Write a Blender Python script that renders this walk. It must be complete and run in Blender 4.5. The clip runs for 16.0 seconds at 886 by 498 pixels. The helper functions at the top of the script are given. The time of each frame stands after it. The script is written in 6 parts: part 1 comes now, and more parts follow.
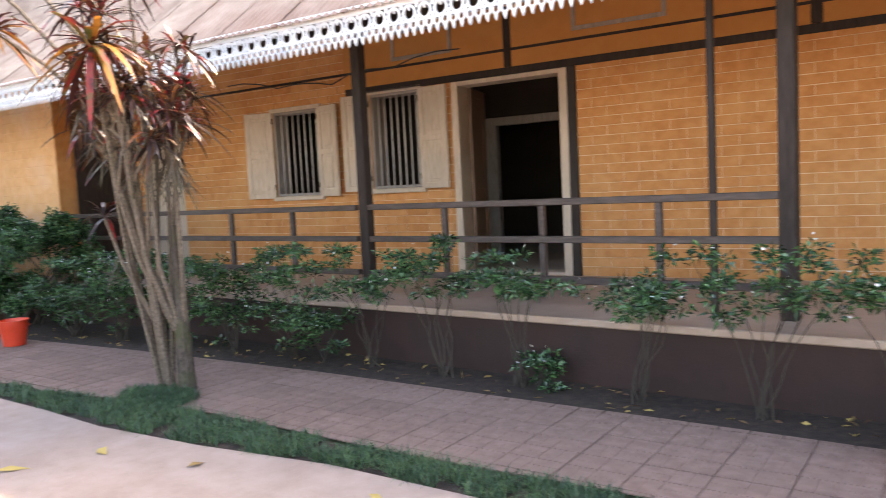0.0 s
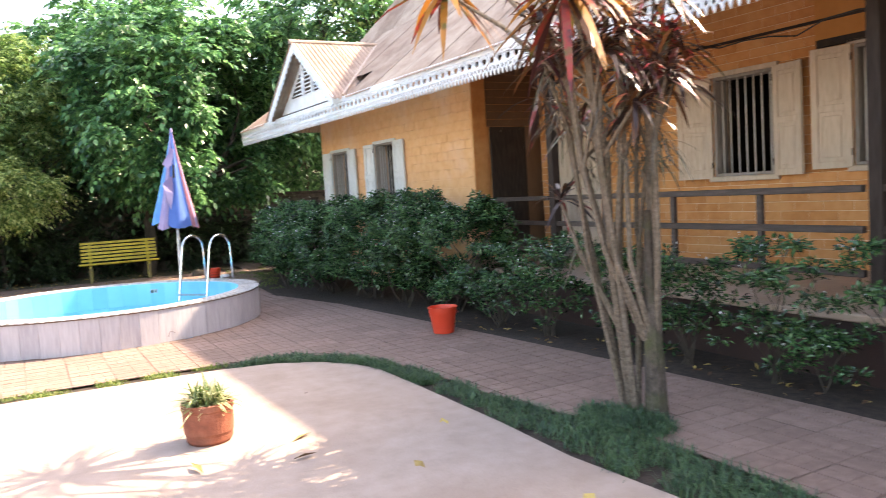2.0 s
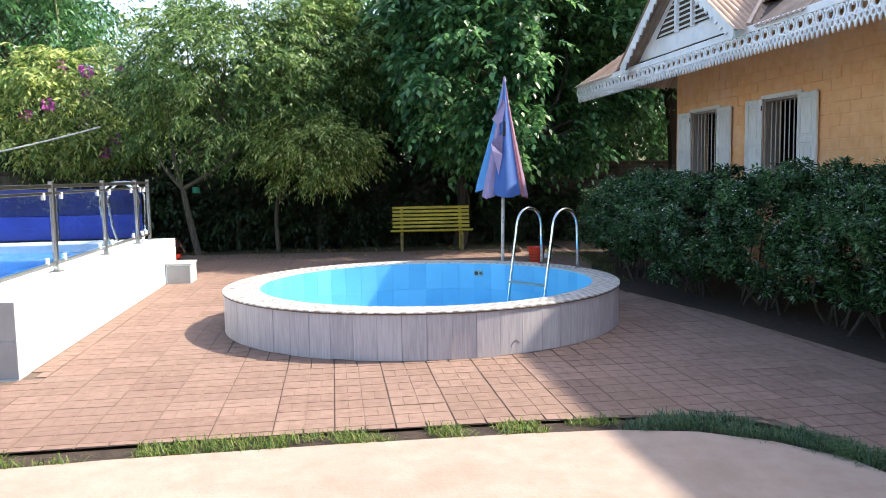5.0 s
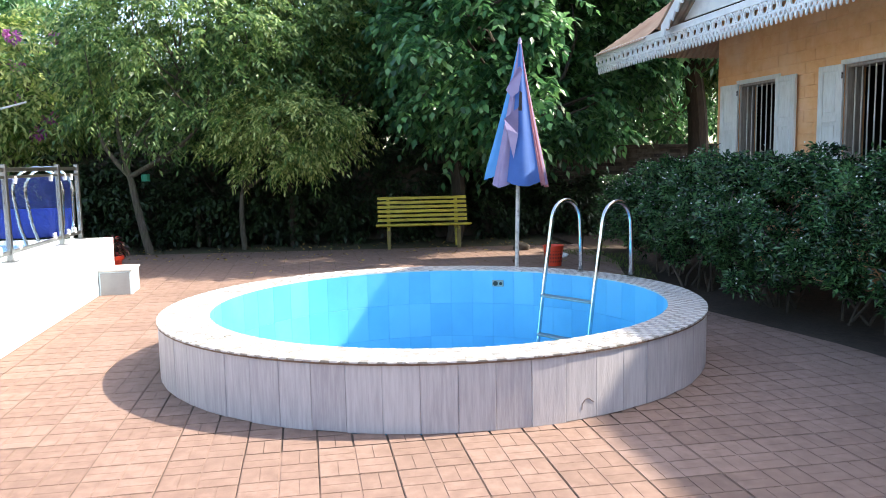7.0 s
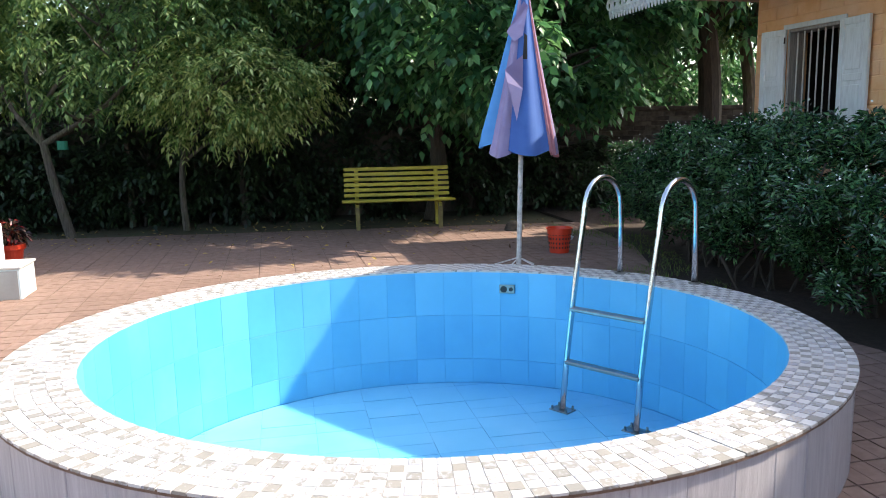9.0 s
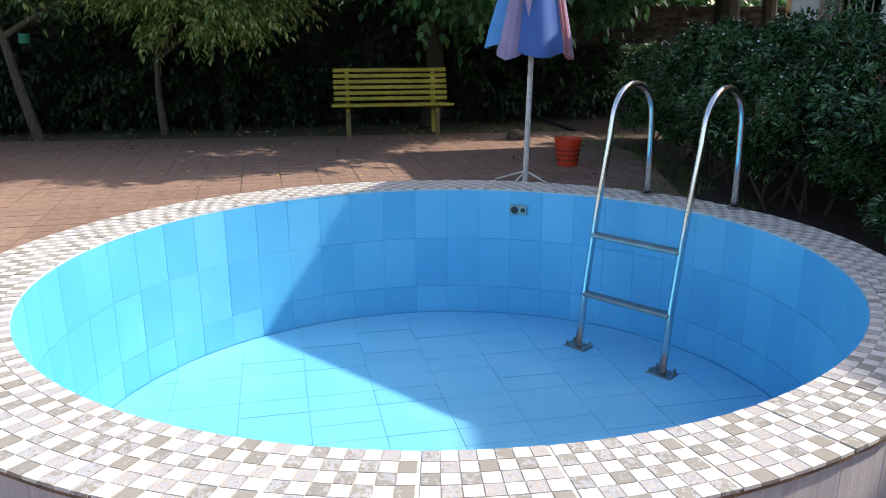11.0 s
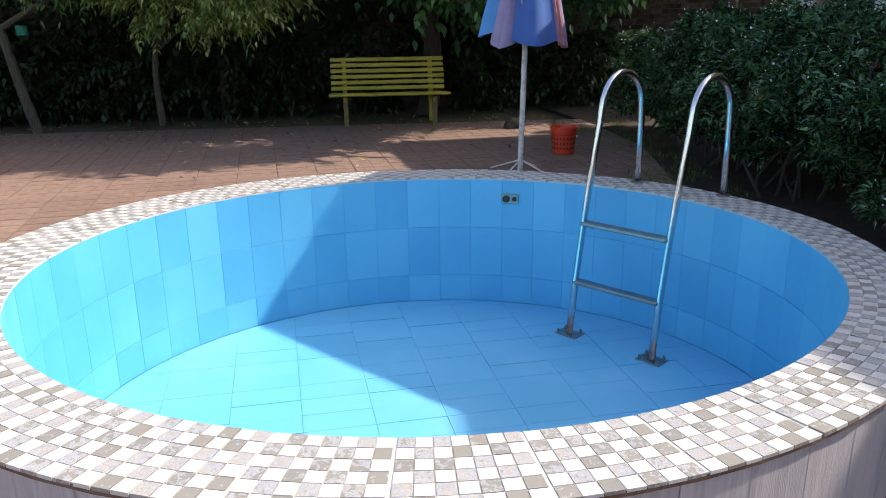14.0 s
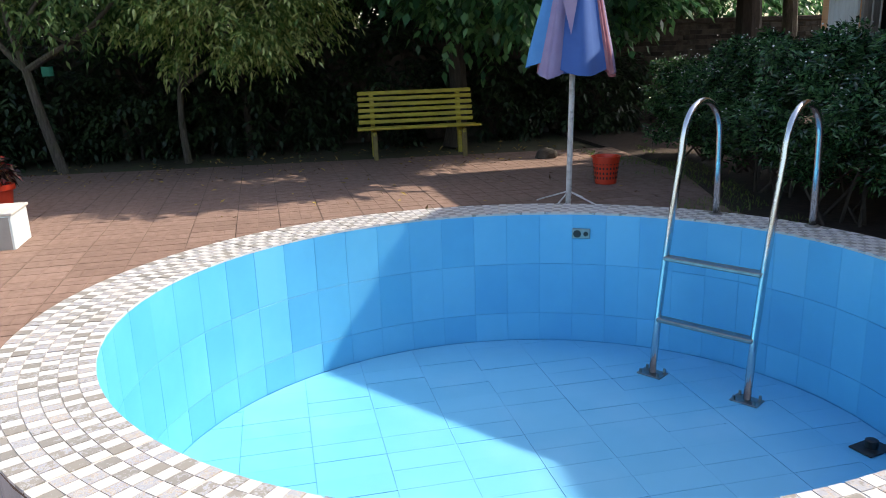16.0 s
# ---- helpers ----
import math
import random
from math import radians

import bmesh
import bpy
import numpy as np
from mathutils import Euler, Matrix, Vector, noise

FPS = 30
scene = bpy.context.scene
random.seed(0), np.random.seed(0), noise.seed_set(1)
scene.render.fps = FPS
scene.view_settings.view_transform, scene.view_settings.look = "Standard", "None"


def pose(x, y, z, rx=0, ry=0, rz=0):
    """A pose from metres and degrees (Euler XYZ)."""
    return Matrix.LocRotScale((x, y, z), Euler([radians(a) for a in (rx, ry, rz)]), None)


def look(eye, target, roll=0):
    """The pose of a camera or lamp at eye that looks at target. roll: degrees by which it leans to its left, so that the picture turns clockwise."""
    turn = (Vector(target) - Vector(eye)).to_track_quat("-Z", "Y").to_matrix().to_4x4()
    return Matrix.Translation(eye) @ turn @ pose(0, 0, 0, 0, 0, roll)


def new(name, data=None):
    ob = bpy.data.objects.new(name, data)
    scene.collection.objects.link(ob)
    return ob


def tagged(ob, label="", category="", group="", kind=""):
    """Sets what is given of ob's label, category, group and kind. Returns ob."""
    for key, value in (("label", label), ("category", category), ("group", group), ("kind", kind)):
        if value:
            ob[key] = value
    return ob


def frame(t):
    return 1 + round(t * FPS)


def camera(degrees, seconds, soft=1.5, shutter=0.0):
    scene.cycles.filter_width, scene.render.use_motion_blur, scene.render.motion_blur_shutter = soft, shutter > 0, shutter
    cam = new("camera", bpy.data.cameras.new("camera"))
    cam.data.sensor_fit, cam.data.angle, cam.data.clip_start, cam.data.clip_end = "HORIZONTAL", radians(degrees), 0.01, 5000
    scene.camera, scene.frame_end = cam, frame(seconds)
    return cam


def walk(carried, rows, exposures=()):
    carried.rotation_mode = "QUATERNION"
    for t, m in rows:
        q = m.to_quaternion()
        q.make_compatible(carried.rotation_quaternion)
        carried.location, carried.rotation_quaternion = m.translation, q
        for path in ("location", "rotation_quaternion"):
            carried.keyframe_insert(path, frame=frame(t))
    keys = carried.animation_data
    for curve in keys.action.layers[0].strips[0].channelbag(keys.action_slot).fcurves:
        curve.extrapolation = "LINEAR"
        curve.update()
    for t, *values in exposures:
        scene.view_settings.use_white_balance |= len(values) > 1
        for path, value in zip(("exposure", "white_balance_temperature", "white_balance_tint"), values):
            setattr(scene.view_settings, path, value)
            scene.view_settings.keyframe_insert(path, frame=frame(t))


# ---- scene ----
cam = camera(60.0, 16.0, soft=0.6, shutter=0.25)
PATH = [
    (0, (0.261, 0.451, 1.564), (-0.951, 2.033, 1.397), -2.9),
    (0.5, (-0.082, 0.513, 1.582), (-1.519, 1.894, 1.42), -2.8),
    (1, (-0.444, 0.556, 1.587), (-1.946, 1.866, 1.425), -2.3),
    (1.5, (-0.855, 0.621, 1.57), (-2.5, 1.747, 1.414), -3.0),
    (2, (-1.336, 0.648, 1.568), (-3.124, 1.528, 1.413), -3.6),
    (2.5, (-1.819, 0.631, 1.563), (-3.714, 1.248, 1.403), -3.8),
    (3, (-2.306, 0.571, 1.57), (-4.269, 0.916, 1.409), -3.4),
    (3.5, (-2.821, 0.543, 1.547), (-4.794, 0.822, 1.373), -2.2),
    (4, (-3.361, 0.473, 1.537), (-5.336, 0.728, 1.344), -1.9),
    (4.5, (-3.872, 0.464, 1.549), (-5.852, 0.658, 1.345), -1.1),
    (4.7, (-4.086, 0.475, 1.543), (-6.068, 0.661, 1.348), -1.1),
    (7, (-6.594, 0.321, 1.473), (-8.564, 0.579, 1.248), -1.1),
    (7.5, (-7.136, 0.334, 1.477), (-9.103, 0.598, 1.227), -1.1),
    (8, (-7.672, 0.365, 1.479), (-9.628, 0.682, 1.209), -1.0),
    (8.2, (-7.877, 0.387, 1.457), (-9.829, 0.716, 1.172), -1.1),
    (10.3, (-9.22, 0.442, 1.461), (-11.159, 0.765, 1.092), -1.3),
    (10.5, (-9.232, 0.426, 1.468), (-11.151, 0.785, 1.031), -1.1),
    (11, (-9.242, 0.447, 1.419), (-11.131, 0.799, 0.864), -0.2),
    (11.5, (-9.204, 0.473, 1.425), (-11.086, 0.824, 0.845), -0.3),
    (12, (-9.186, 0.484, 1.425), (-11.062, 0.842, 0.83), -0.3),
    (12.5, (-9.176, 0.495, 1.428), (-11.049, 0.856, 0.825), -0.5),
    (13, (-9.162, 0.505, 1.438), (-11.034, 0.869, 0.835), -0.6),
    (13.5, (-9.174, 0.515, 1.432), (-11.05, 0.871, 0.839), -0.6),
    (14, (-9.199, 0.517, 1.433), (-11.081, 0.857, 0.849), -0.7),
    (14.5, (-9.196, 0.443, 1.468), (-11.089, 0.756, 0.904), -1.0),
    (15, (-9.232, 0.302, 1.476), (-11.125, 0.665, 0.94), -1.6),
    (15.5, (-9.323, 0.198, 1.458), (-11.218, 0.574, 0.94), -1.7),
    (16, (-9.472, 0.127, 1.45), (-11.375, 0.471, 0.938), -2.0),
]
walk(cam, [(t, look(eye, target, roll)) for t, eye, target, roll in PATH],
     exposures=[(0, 2.97, 8400, 19), (1.5, 2.97, 8500, 18), (2.5, 2.45, 8000, 16), (3.5, 1.85, 7300, 13), (4.5, 1.8, 7100, 12), (7, 2.1, 6950, 10), (8.2, 2.05, 6950, 10), (10.5, 1.28, 7000, 12), (16, 1.22, 7000, 12)])

# ---- world, sun ----
SUN_EL, SUN_AZ = 47.0, 3.0          # degrees above the horizon; degrees from +y towards -x
world = bpy.data.worlds.new("sky")
scene.world = world
world.use_nodes = True
wn, wl = world.node_tree.nodes, world.node_tree.links
sky = wn.new("ShaderNodeTexSky")
sky.sky_type = "NISHITA"
sky.sun_disc = False
sky.sun_elevation = radians(SUN_EL)
sky.sun_rotation = radians(-SUN_AZ)
sky.dust_density = 2.0
wl.new(sky.outputs[0], wn["Background"].inputs[0])
wn["Background"].inputs[1].default_value = 0.15
sun = new("sun", bpy.data.lights.new("sun", "SUN"))
sun.data.energy = 2.9
sun.data.angle = radians(0.6)
sun.data.color = (1.0, 0.93, 0.82)
_d = Vector((-math.sin(radians(SUN_AZ)) * math.cos(radians(SUN_EL)), math.cos(radians(SUN_AZ)) * math.cos(radians(SUN_EL)), math.sin(radians(SUN_EL))))
sun.matrix_world = look(_d * 40, (0, 0, 0))


# ---- materials ----
def material(name, colours, scale=6.0, rough=0.7, bump=0.1, bump_scale=60.0, metal=0.0, stain=None, stain_scale=0.8, island=0.0,
             obj_random=0.0, stretch=(1, 1, 1), translucent=0.0, coat=0.0, spec=0.5, coat_rough=0.03, coat_ior=1.5):
    """Two-scale procedural surface: a grain between the colours, a broad stain, fine relief."""
    m = bpy.data.materials.new(name)
    m.use_nodes = True
    n, k = m.node_tree.nodes, m.node_tree.links
    b = n["Principled BSDF"]
    tc = n.new("ShaderNodeTexCoord")
    mp = n.new("ShaderNodeMapping")
    mp.inputs["Scale"].default_value = stretch
    geo = n.new("ShaderNodeNewGeometry")
    k.new(geo.outputs["Position"], mp.inputs[0])
    nz = n.new("ShaderNodeTexNoise")
    nz.inputs["Scale"].default_value, nz.inputs["Detail"].default_value, nz.inputs["Roughness"].default_value = scale, 6, 0.62
    k.new(mp.outputs[0], nz.inputs["Vector"])
    ramp = n.new("ShaderNodeValToRGB")
    e = ramp.color_ramp.elements
    while len(e) < len(colours):
        e.new(0.5)
    for i, c in enumerate(colours):
        e[i].position = 0.3 + 0.4 * i / max(1, len(colours) - 1)
        e[i].color = (*c, 1)
    fac = nz.outputs["Fac"]
    if island or obj_random:
        add = n.new("ShaderNodeMath")
        add.operation = "MULTIPLY_ADD"
        oi = n.new("ShaderNodeObjectInfo")
        src = geo.outputs["Random Per Island"] if island else oi.outputs["Random"]
        amount = island or obj_random
        k.new(src, add.inputs[0])
        add.inputs[1].default_value = amount
        sub = n.new("ShaderNodeMath")
        sub.operation = "SUBTRACT"
        k.new(nz.outputs["Fac"], sub.inputs[0])
        sub.inputs[1].default_value = amount / 2
        k.new(sub.outputs[0], add.inputs[2])
        fac = add.outputs[0]
    k.new(fac, ramp.inputs[0])
    col = ramp.outputs[0]
    if stain:
        nz2 = n.new("ShaderNodeTexNoise")
        nz2.inputs["Scale"].default_value, nz2.inputs["Detail"].default_value = stain_scale, 5
        k.new(geo.outputs["Position"], nz2.inputs["Vector"])
        r2 = n.new("ShaderNodeValToRGB")
        r2.color_ramp.elements[0].position, r2.color_ramp.elements[1].position = 0.48, 0.72
        k.new(nz2.outputs["Fac"], r2.inputs[0])
        mulf = n.new("ShaderNodeMath")
        mulf.operation = "MULTIPLY"
        mulf.inputs[1].default_value = stain[3]
        k.new(r2.outputs[0], mulf.inputs[0])
        mix = n.new("ShaderNodeMix")
        mix.data_type = "RGBA"
        k.new(mulf.outputs[0], mix.inputs["Factor"])
        k.new(col, mix.inputs["A"])
        mix.inputs["B"].default_value = (*stain[:3], 1)
        col = mix.outputs["Result"]
    k.new(col, b.inputs["Base Color"])
    b.inputs["Roughness"].default_value = rough
    b.inputs["Metallic"].default_value = metal
    b.inputs["Coat Weight"].default_value = coat
    b.inputs["Coat Roughness"].default_value = coat_rough
    b.inputs["Coat IOR"].default_value = coat_ior
    b.inputs["Specular IOR Level"].default_value = spec
    if bump:
        nb = n.new("ShaderNodeTexNoise")
        nb.inputs["Scale"].default_value, nb.inputs["Detail"].default_value = bump_scale, 4
        k.new(mp.outputs[0], nb.inputs["Vector"])
        bp = n.new("ShaderNodeBump")
        bp.inputs["Strength"].default_value, bp.inputs["Distance"].default_value = bump, 0.01
        k.new(nb.outputs["Fac"], bp.inputs["Height"])
        k.new(bp.outputs[0], b.inputs["Normal"])
    if translucent:
        tr = n.new("ShaderNodeBsdfTranslucent")
        k.new(col, tr.inputs[0])
        mx = n.new("ShaderNodeMixShader")
        mx.inputs[0].default_value = translucent
        k.new(b.outputs[0], mx.inputs[1])
        k.new(tr.outputs[0], mx.inputs[2])
        k.new(mx.outputs[0], n["Material Output"].inputs[0])
    return m


M = {}
M["concrete"] = material("pink_concrete", [(0.280, 0.212, 0.172), (0.32, 0.245, 0.202), (0.352, 0.274, 0.230)], 6.0, 0.8, 0.35, 45, stain=(0.235, 0.165, 0.128, 0.55), stain_scale=1.8)
M["paver"] = material("pressed_brick_paver", [(0.160, 0.100, 0.076), (0.198, 0.126, 0.098), (0.240, 0.160, 0.128)], 11.0, 0.85, 0.2, 150, stain=(0.185, 0.122, 0.096, 0.55), stain_scale=0.9, obj_random=0.25)
M["joint"] = material("dirty_joint", [(0.075, 0.052, 0.040), (0.125, 0.090, 0.068)], 14.0, 0.95, 0.4, 80)
M["soil"] = material("dark_soil", [(0.018, 0.011, 0.007), (0.035, 0.022, 0.015), (0.058, 0.038, 0.026)], 12.0, 0.95, 0.8, 50, stain=(0.03, 0.026, 0.015, 0.5))
M["ground"] = material("earth_and_leaf_litter", [(0.05, 0.045, 0.025), (0.09, 0.08, 0.045), (0.07, 0.09, 0.03)], 2.0, 0.95, 0.6, 30, stain=(0.04, 0.05, 0.02, 0.6), stain_scale=0.3)
M["wing_paint"] = material("ochre_painted_brick", [(0.74, 0.37, 0.165), (0.80, 0.43, 0.205), (0.83, 0.48, 0.25)], 7.0, 0.8, 0.45, 60, stain=(0.80, 0.54, 0.37, 0.6), stain_scale=1.4)
M["brick"] = material("orange_brick", [(0.48, 0.185, 0.055), (0.55, 0.23, 0.075), (0.60, 0.275, 0.105)], 8.0, 0.85, 0.35, 90, stain=(0.62, 0.36, 0.16, 0.4), stain_scale=1.1, island=0.3)
M["upper_plaster"] = material("orange_plaster", [(0.46, 0.185, 0.045), (0.53, 0.225, 0.06)], 5.0, 0.85, 0.2, 70, stain=(0.40, 0.17, 0.05, 0.4), stain_scale=1.3)
M["mortar"] = material("whitish_mortar", [(0.60, 0.36, 0.20), (0.72, 0.52, 0.36)], 5.0, 0.9, 0.3, 80)
M["brown_paint"] = material("red_brown_plinth", [(0.024, 0.010, 0.008), (0.040, 0.016, 0.012)], 4.0, 0.75, 0.25, 60, stain=(0.03, 0.018, 0.014, 0.6), stain_scale=1.6)
M["cement"] = material("grey_cement_floor", [(0.36, 0.26, 0.195), (0.46, 0.34, 0.265)], 5.0, 0.45, 0.2, 80, stain=(0.25, 0.20, 0.16, 0.5))
M["timber_dark"] = material("dark_painted_timber", [(0.020, 0.014, 0.012), (0.034, 0.024, 0.020), (0.05, 0.037, 0.031)], 10.0, 0.7, 0.3, 60, stretch=(3, 3, 0.5), spec=0.25)
M["rail"] = material("weathered_brown_rail", [(0.036, 0.024, 0.019), (0.062, 0.043, 0.035), (0.095, 0.07, 0.058)], 12.0, 0.6, 0.3, 70, stretch=(0.5, 3, 3))
M["shutter"] = material("weathered_cream_timber", [(0.46, 0.345, 0.25), (0.56, 0.43, 0.325), (0.62, 0.50, 0.39)], 9.0, 0.7, 0.3, 60, stretch=(4, 4, 0.6), stain=(0.42, 0.35, 0.28, 0.5), stain_scale=2.5)
M["shutter_white"] = material("white_painted_timber", [(0.60, 0.60, 0.59), (0.70, 0.71, 0.70), (0.76, 0.77, 0.77)], 9.0, 0.6, 0.2, 60, stretch=(4, 4, 0.6), stain=(0.50, 0.49, 0.46, 0.4), stain_scale=2.5)
M["frame_grey"] = material("bare_grey_timber", [(0.20, 0.165, 0.14), (0.29, 0.245, 0.215), (0.36, 0.31, 0.28)], 12.0, 0.75, 0.4, 60, stretch=(5, 5, 0.5))
M["door_wood"] = material("brown_door_timber", [(0.12, 0.06, 0.032), (0.17, 0.09, 0.05)], 10.0, 0.5, 0.3, 50, stretch=(5, 5, 0.5))
M["fret_white"] = material("white_fretwork_paint", [(0.66, 0.69, 0.73), (0.76, 0.79, 0.82), (0.82, 0.84, 0.86)], 8.0, 0.55, 0.2, 50, stain=(0.58, 0.58, 0.57, 0.5), stain_scale=2.0)
M["roof"] = material("weathered_corrugated_iron", [(0.28, 0.20, 0.15), (0.38, 0.285, 0.22), (0.47, 0.37, 0.29)], 3.0, 0.65, 0.3, 40, metal=0.15, stain=(0.23, 0.11, 0.07, 0.55), stain_scale=0.7, obj_random=0.25)
M["roof_dark"] = material("old_roof_timber_and_shade", [(0.05, 0.035, 0.028), (0.09, 0.065, 0.05)], 8.0, 0.85, 0.3, 40)
M["bar"] = material("pale_iron_bar", [(0.50, 0.46, 0.42), (0.60, 0.56, 0.52)], 15.0, 0.5, 0.1, 60)
M["blue_tile"] = material("glazed_blue_tile", [(0.030, 0.355, 0.62), (0.045, 0.405, 0.66), (0.075, 0.45, 0.70)], 1.5, 0.65, 0.02, 20, obj_random=0.35, coat=0.8, spec=0.8, coat_rough=0.62, coat_ior=1.7)
M["blue_floor"] = material("glazed_blue_floor_tile", [(0.055, 0.39, 0.63), (0.085, 0.44, 0.68)], 1.5, 0.65, 0.02, 20, obj_random=0.2, stain=(0.15, 0.47, 0.69, 0.45), stain_scale=2.0, coat=0.8, spec=0.9, coat_rough=0.62, coat_ior=1.7)
M["grout_blue"] = material("blue_grout", [(0.04, 0.30, 0.54), (0.08, 0.36, 0.60)], 20.0, 0.8, 0.2, 60)
M["mosaic_white"] = material("white_mosaic", [(0.50, 0.495, 0.485), (0.60, 0.59, 0.58)], 30.0, 0.35, 0.05, 60, stain=(0.44, 0.39, 0.33, 0.35), stain_scale=5.0, island=0.2)
M["mosaic_mix"] = material("marbled_mosaic", [(0.23, 0.22, 0.20), (0.38, 0.38, 0.385), (0.27, 0.295, 0.36), (0.44, 0.43, 0.42), (0.36, 0.285, 0.20), (0.29, 0.33, 0.43), (0.42, 0.42, 0.425), (0.25, 0.235, 0.21)], 70.0, 0.35, 0.05, 60, island=0.7)
M["grout"] = material("pale_grout", [(0.50, 0.47, 0.43), (0.60, 0.57, 0.53)], 20.0, 0.85, 0.2, 60)
M["plank_tile"] = material("pale_wood_grain_tile", [(0.34, 0.315, 0.335), (0.42, 0.395, 0.41), (0.49, 0.465, 0.48)], 7.0, 0.45, 0.25, 40, stretch=(7, 7, 0.55), obj_random=0.2)
M["rust_edge"] = material("brown_broken_edge", [(0.10, 0.055, 0.035), (0.19, 0.12, 0.085)], 18.0, 0.85, 0.5, 60)
M["steel"] = material("polished_stainless", [(0.62, 0.62, 0.62), (0.70, 0.70, 0.70)], 20.0, 0.14, 0.02, 80, metal=1.0)
M["steel_dull"] = material("dull_stainless", [(0.26, 0.25, 0.24), (0.36, 0.35, 0.34)], 20.0, 0.32, 0.05, 80, metal=1.0)
M["black"] = material("black_plastic", [(0.012, 0.012, 0.013), (0.025, 0.025, 0.026)], 20.0, 0.5, 0.1, 60)
M["pool_white"] = material("pale_tiled_pool_wall", [(0.56, 0.66, 0.70), (0.64, 0.73, 0.76)], 4.0, 0.45, 0.05, 30, stain=(0.58, 0.66, 0.70, 0.4), stain_scale=1.0)
M["grey_tile"] = material("grey_wall_tile", [(0.27, 0.27, 0.27), (0.34, 0.34, 0.34)], 4.0, 0.4, 0.05, 30, stain=(0.24, 0.23, 0.22, 0.4))
M["water_blue"] = material("blue_pool_lining", [(0.02, 0.22, 0.60), (0.03, 0.27, 0.68)], 2.0, 0.08, 0.15, 6)
M["tarp_blue"] = material("royal_blue_sheet", [(0.01, 0.035, 0.30), (0.015, 0.055, 0.42)], 2.0, 0.5, 0.2, 8)
M["navy"] = material("navy_glass_reflection", [(0.006, 0.014, 0.10), (0.010, 0.022, 0.14)], 2.0, 0.3, 0.1, 8)
M["yellow"] = material("yellow_bench_paint", [(0.34, 0.275, 0.022), (0.45, 0.375, 0.035), (0.52, 0.44, 0.07)], 9.0, 0.5, 0.25, 60, stretch=(3, 0.5, 3), stain=(0.26, 0.21, 0.05, 0.45), stain_scale=4.0)
M["bench_leg"] = material("worn_bench_leg", [(0.12, 0.09, 0.035), (0.22, 0.18, 0.05)], 9.0, 0.7, 0.3, 60)
M["red_plastic"] = material("red_plastic", [(0.62, 0.045, 0.015), (0.72, 0.06, 0.025)], 6.0, 0.4, 0.05, 60, stain=(0.48, 0.06, 0.03, 0.4), stain_scale=6.0)
M["terracotta"] = material("terracotta", [(0.17, 0.05, 0.027), (0.27, 0.08, 0.042), (0.33, 0.115, 0.065)], 9.0, 0.75, 0.35, 60, stain=(0.10, 0.035, 0.02, 0.6), stain_scale=5.0)
M["bark"] = material("grey_bark", [(0.055, 0.042, 0.032), (0.11, 0.088, 0.066), (0.17, 0.14, 0.11)], 14.0, 0.9, 0.8, 40, stretch=(3, 3, 0.5), stain=(0.09, 0.11, 0.04, 0.5), stain_scale=4.0)
M["bark_stem"] = material("mossy_brown_bark", [(0.035, 0.026, 0.02), (0.075, 0.058, 0.044), (0.125, 0.10, 0.08)], 16.0, 0.9, 0.9, 45, stretch=(2, 2, 1.5), stain=(0.06, 0.075, 0.02, 0.7), stain_scale=5.0)
M["stem_tan"] = material("tan_ringed_stem", [(0.075, 0.055, 0.038), (0.145, 0.11, 0.08), (0.23, 0.18, 0.135)], 18.0, 0.9, 0.8, 45, stretch=(2, 2, 2.5), stain=(0.08, 0.07, 0.035, 0.5), stain_scale=4.0)
M["bark_dark"] = material("dark_bark", [(0.035, 0.028, 0.022), (0.075, 0.06, 0.045)], 10.0, 0.95, 0.8, 30, stretch=(3, 3, 0.5))
M["leaf_dark"] = material("dark_glossy_leaf", [(0.010, 0.038, 0.015), (0.028, 0.092, 0.034), (0.080, 0.195, 0.066)], 3.0, 0.27, 0, island=0.6, translucent=0.15, spec=0.8)
M["leaf_big"] = material("broad_green_leaf", [(0.026, 0.095, 0.040), (0.060, 0.185, 0.068), (0.15, 0.33, 0.12)], 1.2, 0.32, 0, island=0.6, translucent=0.4)
M["leaf_mid"] = material("mid_green_leaf", [(0.055, 0.130, 0.040), (0.125, 0.235, 0.070), (0.29, 0.40, 0.14)], 1.0, 0.42, 0, island=0.6, translucent=0.45)
M["leaf_yellow"] = material("yellow_green_leaf", [(0.10, 0.19, 0.045), (0.25, 0.35, 0.09), (0.52, 0.58, 0.22)], 1.5, 0.40, 0, island=0.7, translucent=0.45)
# understorey leaf with the shade of the trees painted into its colour
M["leaf_shade"] = material("understorey_leaf_painted_shade", [(0.012, 0.028, 0.012), (0.022, 0.048, 0.018), (0.045, 0.085, 0.03)], 1.5, 0.5, 0, island=0.5, translucent=0.2)
M["grass"] = material("mondo_grass", [(0.026, 0.065, 0.034), (0.045, 0.11, 0.052), (0.085, 0.16, 0.06)], 2.5, 0.5, 0, island=0.6, translucent=0.2)
M["grass_light"] = material("sunny_grass", [(0.06, 0.12, 0.02), (0.11, 0.19, 0.03), (0.21, 0.24, 0.06)], 2.5, 0.55, 0, island=0.6, translucent=0.3)
M["cordyline"] = material("bronze_red_strap_leaf", [(0.026, 0.014, 0.014), (0.07, 0.016, 0.018), (0.035, 0.020, 0.018), (0.34, 0.022, 0.030), (0.06, 0.022, 0.020), (0.08, 0.085, 0.02), (0.22, 0.020, 0.024), (0.12, 0.05, 0.02)], 2.0, 0.3, 0, island=0.95, translucent=0.15)
